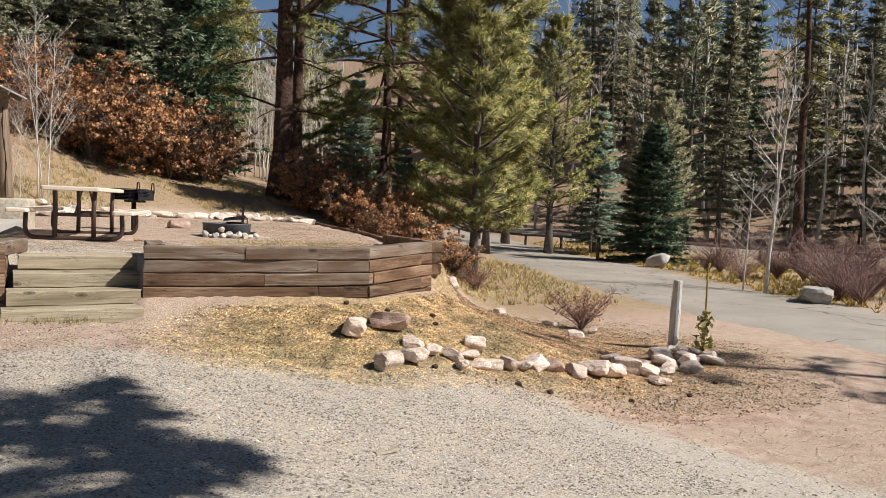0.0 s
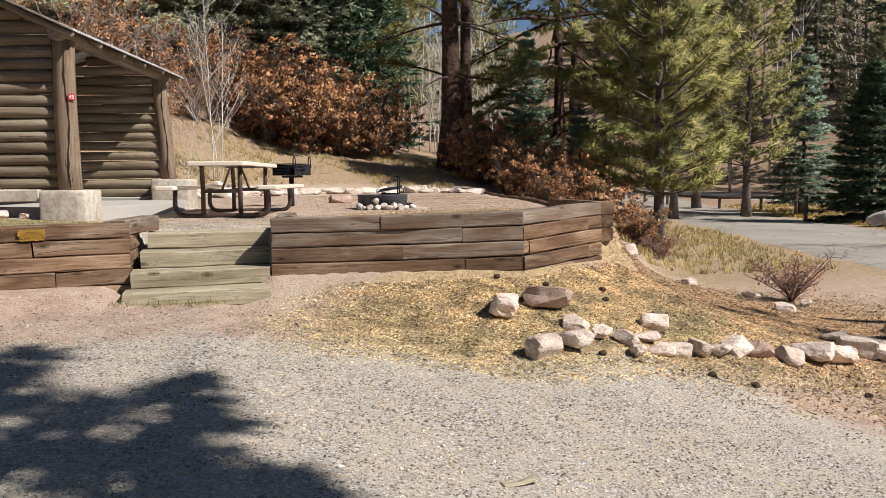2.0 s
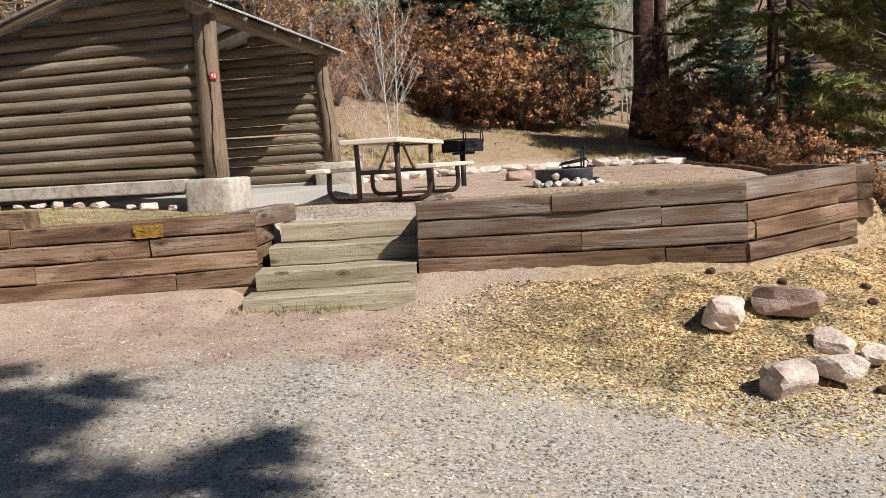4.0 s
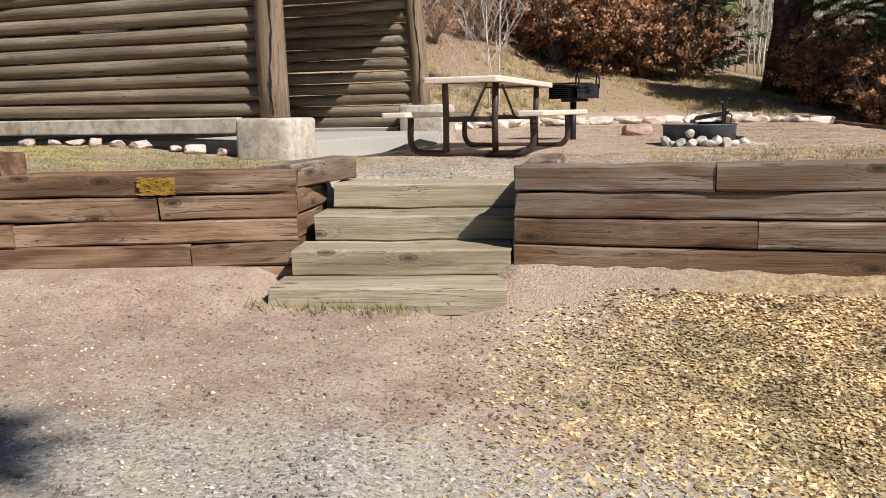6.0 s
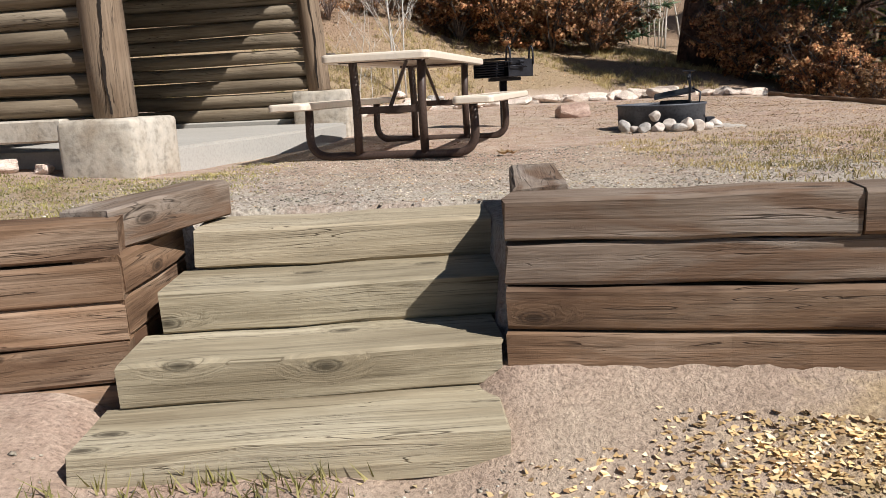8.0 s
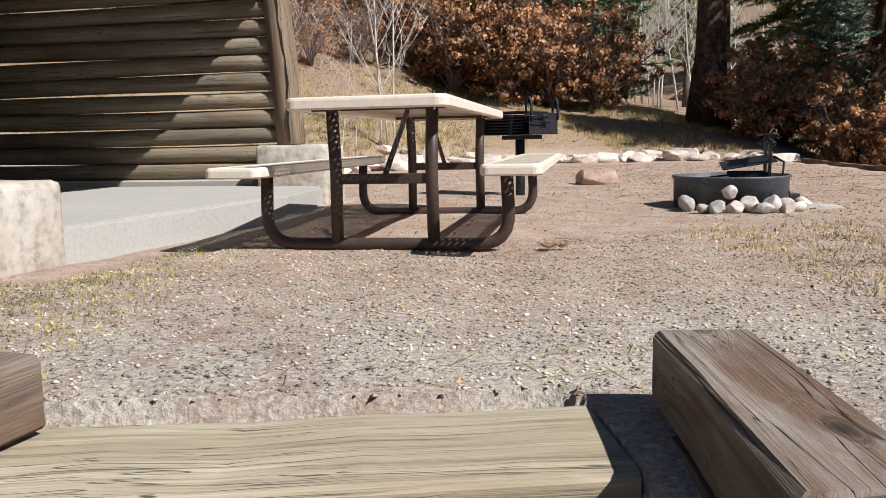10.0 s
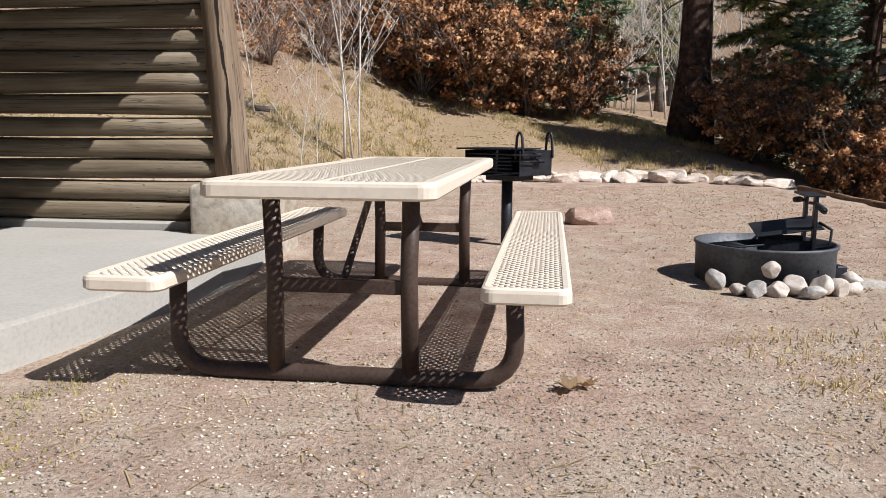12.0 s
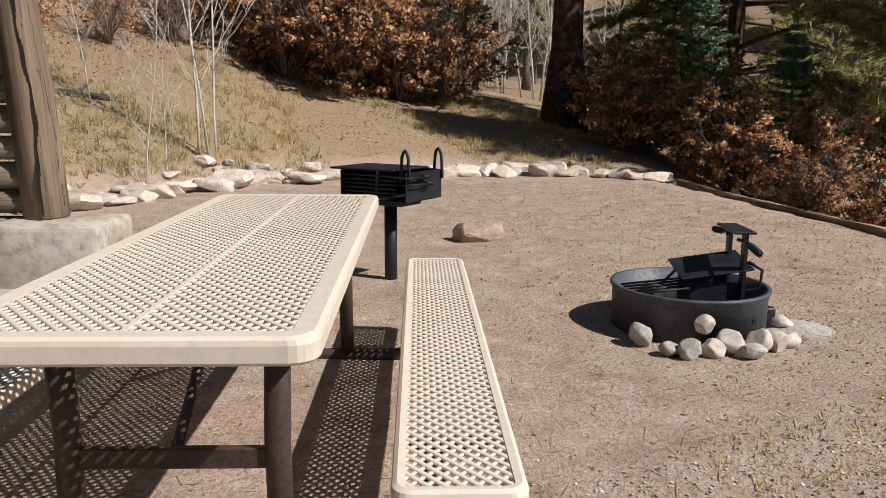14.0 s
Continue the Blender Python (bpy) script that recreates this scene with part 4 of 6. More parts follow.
for y, sg in ((-0.15, -1), (0.15, 1)):
    h = tube_part(ring, "handle", [(0.19, y * 0.6, 0.49), (0.215, y, 0.49), (0.20, y + sg * 0.25, 0.475)], 0.009, 8, M_IRON)
    h.matrix_basis = pose(0.06, 0.05, 0.0, 0, 0, frame_dir)
    coil = [(0.205 + 0.016 * math.cos(a * 0.9), y + sg * (0.09 + 0.0022 * a), 0.485 - 0.0002 * a + 0.016 * math.sin(a * 0.9)) for a in range(70)]
    h2 = tube_part(ring, "spring_grip", coil, 0.004, 6, M_IRON)
    h2.matrix_basis = h.matrix_basis
hoop = tube_part(ring, "lift_handle", [(0.24, -0.12, 0.38), (0.31, -0.14, 0.34), (0.30, -0.15, 0.25), (0.2, -0.13, 0.22), (0.02, -0.12, 0.20)], 0.009, 8, M_IRON)
hoop.matrix_basis = pose(0.06, 0.05, 0.0, 0, 0, frame_dir)

part("hinge_bracket", box_bm((0.385, -0.12, 0.02), (0.47, -0.03, 0.11), 0.006), M_IRON, ring, "dark square hinge bracket")
# bolt holes in the ring wall, their dark depth shown by flat dark discs
for k, a in enumerate((-118, -72, -35)):
    hole = bmesh.new()
    bmesh.ops.create_cone(hole, cap_ends=True, segments=10, radius1=0.012, radius2=0.012, depth=0.008)
    h = part("bolt_hole_disc", hole, M_IRON, ring)
    h.matrix_basis = pose(0.398 * math.cos(radians(a)), 0.398 * math.sin(radians(a)), 0.13, 0, 90, a)
spill = bmesh.new()
bmesh.ops.create_grid(spill, x_segments=14, y_segments=14, size=0.2)
for w in spill.verts:
    d = math.hypot(w.co.x, w.co.y) / 0.2
    w.co.z = 0.028 * max(0.0, 1 - d) + 0.010 * noise.noise(w.co * 22) - 0.035 * max(0.0, d - 0.75)
spill_ob = part("ash_heap", spill, M_SPILL, None, "", True)
spill_ob.matrix_basis = pose(2.62, 4.55, land1(2.62, 4.55) + 0.008)
tagged(spill_ob, "pale grey heap of spilled ash beside the fire ring", "ash", kind="stuff")


# ---- rocks ----
def rock_mesh(seed, stretch=(1, 1, 0.75), rough=0.32, cuts=2):
    """An angular broken stone about one metre across."""
    bm = bmesh.new()
    bmesh.ops.create_icosphere(bm, subdivisions=cuts, radius=0.5)
    r = random.Random(seed)
    planes = [(Vector((r.gauss(0, 1), r.gauss(0, 1), r.gauss(0, 1))).normalized(), r.uniform(0.26, 0.44)) for _ in range(9)]
    if rough > 0.2:
        for w in bm.verts:
            w.co = w.co.lerp(w.co * (0.40 / max(abs(c) for c in w.co)), 0.75)
    off = Vector((r.uniform(0, 50), r.uniform(0, 50), 0))
    for w in bm.verts:
        for n, d in planes:
            k = w.co.dot(n)
            if k > d:
                w.co -= n * (k - d)
        w.co += w.co.normalized() * noise.noise(w.co * 3.2 + off) * rough * 0.16
        w.co = Vector((w.co.x * stretch[0], w.co.y * stretch[1], w.co.z * stretch[2]))
    me = bpy.data.meshes.new("rock")
    bm.to_mesh(me)
    bm.free()
    return me


ROCKS = [rock_mesh(k, (1.08, 0.72 + 0.1 * (k % 3), 0.58 + 0.08 * (k % 4)), 0.35, 3) for k in range(10)]
COBBLES = [rock_mesh(40 + k, (1.0, 0.85, 0.8), 0.12, 3) for k in range(4)]
for me in COBBLES:
    me.shade_smooth()
rock_meshes = {}


def rock(x, y, size, k, material=M_ROCK, label="pale angular rock on the ground", group="", sink=0.22, turn=None, tall=1.0, tilt=0, pool=None, z=None, name="rock", category="rock"):
    pool = pool or ROCKS
    key = (id(pool), k % len(pool), material.name)
    if key not in rock_meshes:
        me = pool[k % len(pool)].copy()
        me.materials.clear()
        me.materials.append(material)
        rock_meshes[key] = me
    ob = new(name, rock_meshes[key])
    zz = land1(x, y) if z is None else z
    ob.matrix_basis = pose(x, y, zz + size * tall * (0.36 - sink), tilt, 0, (k * 67) % 360 if turn is None else turn) @ Matrix.Diagonal((size, size, size * tall, 1))
    return tagged(ob, label, category, group)


# stones along the back of the terrace
BORDER = [(-1.95, 9.6), (-1.6, 9.95), (-1.25, 10.2), (-0.95, 10.6), (-0.7, 11.05), (-0.35, 11.3), (-0.05, 11.6), (0.2, 11.85), (0.5, 12.0), (0.9, 11.9), (1.3, 12.2), (1.85, 12.3), (2.4, 12.4), (2.95, 12.35), (3.45, 12.45), (3.95, 12.2), (4.45, 12.25), (4.85, 12.0), (5.3, 11.8), (5.7, 11.35), (6.15, 11.0)]
run = [(x, y) for (ax, ay), (bx, by) in zip(BORDER, BORDER[1:]) for x, y in ((ax, ay), ((ax + bx) / 2, (ay + by) / 2))]
for k, (x, y) in enumerate(run):
    q = random.Random(k + 5)
    back = 0.12 * (k % 2)
    rock(x + q.uniform(-0.06, 0.06), y + back + q.uniform(-0.08, 0.08), q.uniform(0.34, 0.60), k, M_BORDER, "pale pinkish rock in the terrace border", "border rocks", 0.2, q.uniform(-35, 35), q.uniform(0.5, 0.8), q.uniform(-25, 25))
for k in range(26):
    q = random.Random(k + 70)
    x, y = BORDER[(k * 3) % 20] if k < 14 else BORDER[k % 9]
    rock(x + q.uniform(-0.4, 0.3), y + q.uniform(0.2, 0.8), q.uniform(0.16, 0.36), k + 3, M_ROCK_GREY if k % 4 == 1 else M_ROCK, "small rock behind the terrace border", "border rocks", 0.2, None, 0.75)
rock(1.83, 7.42, 0.48, 3, M_ROCK_RED, "reddish broken rock lying alone on the terrace", "", 0.16, 15, 0.6, -14)
# stones round the fire ring
for k, (x, y, d, h) in enumerate([(1.60, 4.36, 0.13, 1), (1.67, 4.29, 0.16, 1), (1.78, 4.28, 0.15, 1), (1.77, 4.35, 0.14, 1.0), (1.89, 4.30, 0.17, 1.3), (1.93, 4.21, 0.19, 0.7), (2.03, 4.28, 0.17, 1.3), (2.14, 4.30, 0.16, 1.1), (2.24, 4.33, 0.15, 0.9), (1.55, 4.55, 0.17, 1.2), (2.42, 4.6, 0.15, 1.0)]):
    rock(x + 0.12, y - 0.02, d * 0.9, k, M_ROCK_GREY if k % 4 == 1 else M_COBBLE, "rounded cobble leaning against the fire ring", "fire ring cobbles", 0.12, None, h, 0, COBBLES, 0.785 if k == 3 else None)
# stones that hold the bank
BANK = [(1.80, -1.42, 0.34, 1.0), (2.20, -1.42, 0.36, 0.9), (1.83, -2.18, 0.36, 1.1), (2.12, -2.10, 0.34, 1.1), (2.28, -1.80, 0.26, 1), (2.45, -1.93, 0.24, 1), (2.62, -2.0, 0.26, 0.9), (2.84, -1.92, 0.24, 1), (2.6, -2.22, 0.22, 1.1), (2.85, -2.16, 0.24, 1), (3.05, -2.1, 0.26, 1.1), (3.3, -2.02, 0.28, 1.0), (3.12, -1.62, 0.26, 1.2), (3.55, -1.98, 0.28, 1), (3.78, -1.86, 0.32, 1.1), (4.02, -1.86, 0.34, 0.9), (4.35, -1.85, 0.36, 0.8), (4.72, -1.72, 0.40, 1.3), (5.0, -1.75, 0.42, 1.1), (5.25, -1.55, 0.28, 1.0), (5.5, -1.45, 0.40, 1.3), (5.75, -1.55, 0.36, 0.9), (5.9, -1.2, 0.4, 0.9), (6.15, -1.0, 0.34, 0.8), (6.3, -1.35, 0.3, 0.8), (5.85, -0.85, 0.36, 0.8), (6.5, -1.2, 0.26, 1), (5.6, -1.9, 0.3, 1), (6.7, -0.95, 0.4, 1.1), (7.0, -1.05, 0.42, 1.2), (7.25, -0.85, 0.38, 1.0), (6.95, -0.6, 0.36, 1.1), (7.45, -0.55, 0.34, 1.0), (7.5, -1.05, 0.36, 0.9), (7.2, -0.4, 0.4, 1.0), (7.7, -0.85, 0.34, 0.9), (6.8, -1.35, 0.34, 1.0), (7.75, -0.5, 0.3, 1.0)]
for k, (x, y, d, h) in enumerate(BANK):
    rock(x, y, d * (1.3 if k < 2 else 0.92 if k == 2 else 1.05), k + 1, M_ROCK_RED if k in (1, 15) else M_ROCK, "pale pink rock edging the leaf-covered bank", "bank rocks", 0.16, None, h * 0.76, 12)
for k, (x, y, d) in enumerate([(4.9, 1.9, 0.34), (5.3, 2.6, 0.4), (5.6, 3.2, 0.3), (6.6, 3.0, 0.3), (7.3, 2.4, 0.3), (6.9, 1.2, 0.34), (7.6, 1.6, 0.25)]):
    rock(x, y, d, k, M_ROCK, "pale rock half sunk in the bank", "slope rocks", 0.2, None, 0.8)
rock(22.0, 14.2, 1.2, 5, M_ROCK_GREY, "rounded grey boulder at the edge of the road", "roadside boulders", 0.1, 10, 0.75, 0, COBBLES, None, "boulder", "boulder")
rock(17.0, 3.9, 1.2, 2, M_ROCK_GREY, "pale grey boulder at the edge of the road", "roadside boulders", 0.1, 30, 0.65, 0, None, None, "boulder", "boulder")
for k in range(9):
    q = random.Random(k + 300)
    p = shelter_at(-0.5 - 0.28 * k, -0.12 + q.uniform(-0.08, 0.08), 0)
    rock(p.x, p.y, q.uniform(0.12, 0.24), k + 2, M_ROCK, "pale rock under the shelter sill", "sill rocks", 0.12, None, 0.7)


# ---- trees and shrubs ----
def unit(a):
    return a / np.maximum(np.linalg.norm(a, axis=-1, keepdims=True), 1e-9)


def needles(places, dirs, per, length, width, spread, seed, flat=0.0, droop=0.0):
    """Thin triangles that fan out from each place about its direction. Returns vertices, three to a needle."""
    r = np.random.default_rng(seed)
    n = len(places)
    d = np.repeat(unit(np.asarray(dirs)), per, 0)
    p = np.repeat(np.asarray(places), per, 0)
    j = r.normal(0, 1, (n * per, 3))
    j[:, 2] *= 1 - flat
    w = unit(d + spread * j)
    w[:, 2] -= droop * r.uniform(0, 1, n * per)
    w = unit(w)
    L = length * r.uniform(0.6, 1.15, (n * per, 1))
    p = p + d * r.uniform(-0.5, 0.5, (n * per, 1)) * length
    side = unit(np.cross(w, r.normal(0, 1, (n * per, 3)))) * width * 0.5
    v = np.stack([p - side, p + side, p + w * L], 1)
    return v.reshape(-1, 3)


def facing(v, corners, outward):
    """Turns each loose leaf so that its face looks the same way as outward (one vector a leaf)."""
    q = v.reshape(-1, corners, 3)
    n = np.cross(q[:, 1] - q[:, 0], q[:, 2] - q[:, 0])
    back = np.einsum("ij,ij->i", n, outward) < 0
    q[back] = q[back][:, ::-1]
    return q.reshape(-1, 3)


def soft_leaves(name, v, corners, outward, material):
    """Loose leaves as one mesh, shaded together as the clumps that they form."""
    v = facing(np.array(v, float), corners, outward)
    me = fast_mesh(name, v, np.arange(len(v)).reshape(-1, corners), material)
    me.normals_split_custom_set_from_vertices(np.repeat(outward, corners, 0).astype(np.float32))
    return me


def tri_mesh(name, v, material):
    return fast_mesh(name, v, np.arange(len(v)).reshape(-1, 3), material)


def conifer(seed, height, base, radius, whorls, limbs, material, bark, trunk_r, kind="pine", per=34, needle=(0.17, 0.007), lift=0.25, twig=7, lean=0.02, bare=0.0, coarse=False):
    """Trunk and limbs as one mesh, the needles as another, standing at the origin."""
    r = random.Random(seed)
    wood = Shape()
    pts = [(lean * height * (k / 10) ** 2 + 0.03 * math.sin(k * 1.3 + seed), 0.03 * math.cos(k * 1.1 + seed), height * k / 10 - 0.25 * (k == 0)) for k in range(11)]
    wood.tube(pts, [trunk_r * (1.55 if k == 0 else 1.0) * (1 - 0.93 * k / 10) + 0.006 for k in range(11)], 10)
    places, dirs = [], []
    for w in range(whorls):
        t = (w + r.uniform(-0.3, 0.3)) / max(1, whorls - 1)
        t = min(max(t, 0), 1)
        z = base + (height * 0.97 - base) * t
        if kind == "pine":
            prof = math.sqrt(max(0.02, 1 - t)) * (0.62 + 0.38 * min(1, t * 4 + 0.35))
        elif kind == "old":
            prof = 0.65 + 0.35 * math.sin(math.pi * min(1, t + 0.12))
        else:
            prof = (1 - t) ** 0.85 + 0.04
        k0 = min(10, z / height * 10)
        cx = lean * height * (k0 / 10) ** 2
        a0 = r.uniform(0, 6.28)
        for m in range(limbs):
            a = a0 + 2 * math.pi * m / limbs + r.uniform(-0.35, 0.35)
            L = radius * prof * r.uniform(0.72, 1.15)
            if kind == "pine":
                up = lift + 0.5 * t + r.uniform(-0.12, 0.12)
            elif kind == "old":
                up = lift + r.uniform(-0.35, 0.3)
            else:
                up = -0.22 + 0.55 * t + r.uniform(-0.08, 0.08)
            h = Vector((math.cos(a), math.sin(a), 0))
            P = []
            for k in range(6):
                s = k / 5
                bend = (0.22 * s * s if kind == "pine" else -0.18 * s * s if kind == "old" else 0.10 * s * s)
                P.append(Vector((cx, 0, z)) + h * (L * s) + Vector((r.uniform(-1, 1) * 0.03 * L * s, r.uniform(-1, 1) * 0.03 * L * s, L * (up * s + bend))))
            stem_r = [max(0.006, (0.012 + 0.016 * L) * (1 - 0.85 * k / 5)) for k in range(6)]
            if coarse:
                wood.add(tube([P[0], P[3], P[5]], [stem_r[0], stem_r[3], stem_r[5]], 3, False))
            else:
                wood.add(tube(P, stem_r, 5, False))
            start = 0.38 if kind == "pine" else 0.45 if kind == "old" else 0.12
            if r.random() < bare:
                continue
            for q in range(twig):
                s = start + (1 - start) * (q + r.random()) / twig
                i = min(4, int(s * 5))
                p = P[i].lerp(P[i + 1], s * 5 - i)
                d = (P[i + 1] - P[i]).normalized()
                side = d.cross(Vector((0, 0, 1))).normalized()
                for sg in (-1, 1):
                    reach = L * (0.34 if kind != "fir" else 0.42) * (1.08 - s) * r.uniform(0.5, 1.1) + 0.06
                    out = (d * r.uniform(0.3, 0.9) + side * sg * r.uniform(0.5, 1.1) + Vector((0, 0, r.uniform(-0.1, 0.35) if kind != "fir" else r.uniform(-0.25, 0.05)))).normalized()
                    steps = max(1, min(4, int(reach / (0.22 if kind != "fir" else 0.17))))
                    for e in range(steps):
                        places.append(p + out * reach * (e + 1) / steps)
                        dirs.append(out + d * 0.3)
            places.append(P[5])
            dirs.append(P[5] - P[4])
    places.append(Vector((lean * height, 0, height)))
    dirs.append(Vector((0, 0, 1)))
    spots, ways = np.array([tuple(p) for p in places]), np.array([tuple(d) for d in dirs])
    axis_x = lean * height * (np.clip(spots[:, 2], 0, height) / height) ** 2
    outward = unit(np.stack([spots[:, 0] - axis_x, spots[:, 1], np.zeros(len(spots))], 1)) * 0.75 + unit(ways) * 0.4 + np.array([0, 0, 0.75])
    outward = np.repeat(outward, per, 0) + np.random.default_rng(seed + 2).normal(0, 0.42, (len(spots) * per, 3))
    v = needles(spots, ways, per, needle[0], needle[1], 0.75 if kind != "fir" else 0.65, seed + 1, 0.0 if kind != "fir" else 0.45, 0.0 if kind == "pine" else 0.2)
    return wood.mesh("trunk", bark), soft_leaves("crown", v, 3, unit(outward), material)


def plant(name, meshes, x, y, scale=1.0, turn=0.0, label="", category="tree", group="", z=None, names=("trunk", "crown"), tall=1.0):
    m = pose(x, y, (land1(x, y) if z is None else z) - 0.03, 0, 0, turn) @ Matrix.Diagonal((scale, scale, scale * tall, 1))
    ob = thing(name, m, label, category, group)
    for me, nm in zip(meshes, names):
        put(nm, me, ob)
    return ob


def bare_tree(seed, height, r0, material, spread=0.45, depth=3, first=0.3, fine=0.004, name="trunk"):
    """A leafless tree: a trunk with branches that fork twice."""
    r = random.Random(seed)
    wood = Shape()

    def grow(p, d, L, rad, level):
        P = [p]
        for k in range(5):
            d = (d + Vector((r.uniform(-1, 1), r.uniform(-1, 1), r.uniform(-0.3, 0.6))) * (0.07 if level == 0 else 0.2)).normalized()
            P.append(P[-1] + d * L / 5)
        wood.tube(P, [max(fine, rad * (1 - 0.8 * k / 5)) for k in range(6)], 7 if level == 0 else 4 if level < 2 else 3)
        if level >= depth:
            return
        for k in range(13 if level == 0 else 5):
            s = first + (1 - first) * (k + r.random()) / (13 if level == 0 else 5) if level == 0 else r.uniform(0.25, 1)
            i = min(4, int(s * 5))
            q = P[i].lerp(P[i + 1], min(1, s * 5 - i))
            a = r.uniform(0, 6.28)
            out = (Vector((math.cos(a), math.sin(a), 0)) * spread * 1.6 + Vector((0, 0, 0.75)) + d * 0.2).normalized()
            grow(q, out, L * (0.34 if level == 0 else 0.5) * r.uniform(0.6, 1.15) * (1.15 - 0.6 * s), rad * 0.42 * (1.1 - 0.6 * s), level + 1)

    grow(Vector((0, 0, -0.1)), Vector((r.uniform(-0.06, 0.06), r.uniform(-0.06, 0.06), 1)), height, r0, 0)
    return (wood.mesh(name, material),)


def leaf_quads(places, size, seed, up=0.0):
    """Small bent leaves of four corners in random attitudes."""
    r = np.random.default_rng(seed)
    n = len(places)
    a = unit(r.normal(0, 1, (n, 3)) * np.array([1, 1, 1 - up]))
    b = unit(np.cross(a, r.normal(0, 1, (n, 3)) + np.array([0, 0, up * 4])))
    L = size * r.uniform(0.6, 1.3, (n, 1))
    p = np.asarray(places)
    c = unit(np.cross(a, b)) * L * 0.18
    v = np.stack([p - a * L * 0.5, p + b * L * 0.33 + c, p + a * L * 0.5, p - b * L * 0.33 + c], 1).reshape(-1, 3)
    f = np.arange(len(v)).reshape(-1, 4)
    return v, f


def shrub(seed, height, width, leaves, material, twig_material, leaf=0.075, stems=16, sides=5):
    """Arching stems with twigs, and leaves along the outer parts."""
    r = random.Random(seed)
    g = np.random.default_rng(seed)
    wood = Shape()
    spots = []
    for k in range(stems):
        a = r.uniform(0, 6.28)
        h = height * r.uniform(0.5, 1.08)
        reach = width * 0.5 * r.uniform(0.15, 1.0)
        P = [Vector((math.cos(a) * (0.12 * width * s + reach * s ** 1.4), math.sin(a) * (0.12 * width * s + reach * s ** 1.4), h * (s ** 0.85))) + Vector((r.uniform(-1, 1), r.uniform(-1, 1), 0)) * 0.06 * s * height for s in [i / 6 for i in range(7)]]
        wood.tube(P, [0.022 * height / 2 * (1 - 0.8 * i / 6) + 0.003 for i in range(7)], sides)
        for q in range(13):
            s = r.uniform(0.22, 1.0)
            i = min(5, int(s * 6))
            p = P[i].lerp(P[i + 1], s * 6 - i)
            d = Vector((r.gauss(0, 1), r.gauss(0, 1), r.gauss(0.35, 0.7))).normalized()
            e = p + d * height * r.uniform(0.12, 0.3)
            wood.add(tube([p, p.lerp(e, 0.5) + Vector((0, 0, 0.02)), e], [0.007, 0.005, 0.003], 3, False))
            spots.append((p, e))
    if not leaves:
        return (wood.mesh("stem", twig_material),)
    # leaves sit in tufts at the ends of most twigs, and leave gaps between
    tufts = [e for p, e in spots if r.random() < 0.62]
    idx = g.integers(0, len(tufts), leaves)
    heart = np.array([tuple(e) for e in tufts])
    rich = g.uniform(0.5, 1.3, len(tufts))
    drift = g.normal(0, 0.062 * height / 2, (leaves, 3)) * rich[idx][:, None] * np.array([1.25, 1.25, 0.8])
    pl = heart[idx] + drift
    v, f = leaf_quads(pl, leaf, seed)
    out = unit(heart[idx] - np.array([0, 0, 0.45 * height])) + 0.7 * unit(drift) + np.array([0, 0, 0.7]) + g.normal(0, 0.4, (leaves, 3))
    return wood.mesh("stem", twig_material), soft_leaves("foliage", v, 4, unit(out), material)


YPINE = conifer(1, 10.5, 1.3, 2.25, 21, 8, M_PINE, M_BARK_GREY, 0.13, "pine", 46, (0.24, 0.019), 0.12, 8)
PINE_B = conifer(2, 13.0, 2.4, 2.9, 19, 7, M_PINE, M_BARK_GREY, 0.2, "pine", 24, (0.26, 0.032), 0.12, 6, 0.02, 0, True)
PINE_C = conifer(21, 12.0, 1.6, 2.7, 19, 7, M_FOREST, M_BARK_GREY, 0.2, "pine", 24, (0.26, 0.032), 0.1, 5, 0.02, 0, True)
OLD = conifer(3, 17.0, 3.0, 3.3, 10, 4, M_PINE_DARK, M_BARK_RED, 0.36, "old", 24, (0.25, 0.03), 0.12, 7, 0.012, 0.42)
OLD2 = conifer(31, 11.0, 1.6, 3.4, 12, 6, M_PINE_DARK, M_BARK_RED, 0.24, "old", 26, (0.25, 0.03), 0.0, 11, 0.015, 0.06)
SLIM = conifer(35, 16.0, 6.0, 1.7, 9, 4, M_PINE_DARK, M_BARK_RED, 0.24, "old", 20, (0.25, 0.03), 0.0, 6, 0.015, 0.4)
DRIVE_PINE = conifer(33, 17.0, 6.4, 2.5, 20, 7, M_PINE, M_BARK_RED, 0.24, "pine", 22, (0.28, 0.06), 0.05, 8, 0.0)
FIR = conifer(4, 13.0, 1.0, 3.0, 28, 8, M_FIR, M_BARK_GREY, 0.22, "fir", 19, (0.18, 0.04), 0.1, 7, 0.02, 0, True)
FIR_B = conifer(41, 11.0, 0.8, 2.6, 24, 8, M_FIR, M_BARK_GREY, 0.2, "fir", 19, (0.18, 0.04), 0.1, 7, 0.02, 0, True)
BLUE = conifer(5, 8.5, 0.9, 1.9, 24, 9, M_BLUE, M_BARK_GREY, 0.14, "fir", 16, (0.18, 0.04), 0.1, 6, 0.02, 0, True)
DARK = conifer(6, 6.4, 0.15, 2.1, 26, 10, M_SPRUCE, M_BARK_GREY, 0.12, "fir", 16, (0.19, 0.045), 0.1, 6, 0.02, 0, True)
FAR_A = conifer(7, 20.0, 3.0, 2.8, 20, 5, M_FOREST, M_BARK_GREY, 0.2, "pine", 7, (0.5, 0.12), 0.0, 3, 0.02, 0, True)
FAR_B = conifer(8, 18.0, 1.6, 2.5, 22, 6, M_FOREST, M_BARK_GREY, 0.2, "fir", 6, (0.48, 0.12), 0.1, 3, 0.02, 0, True)
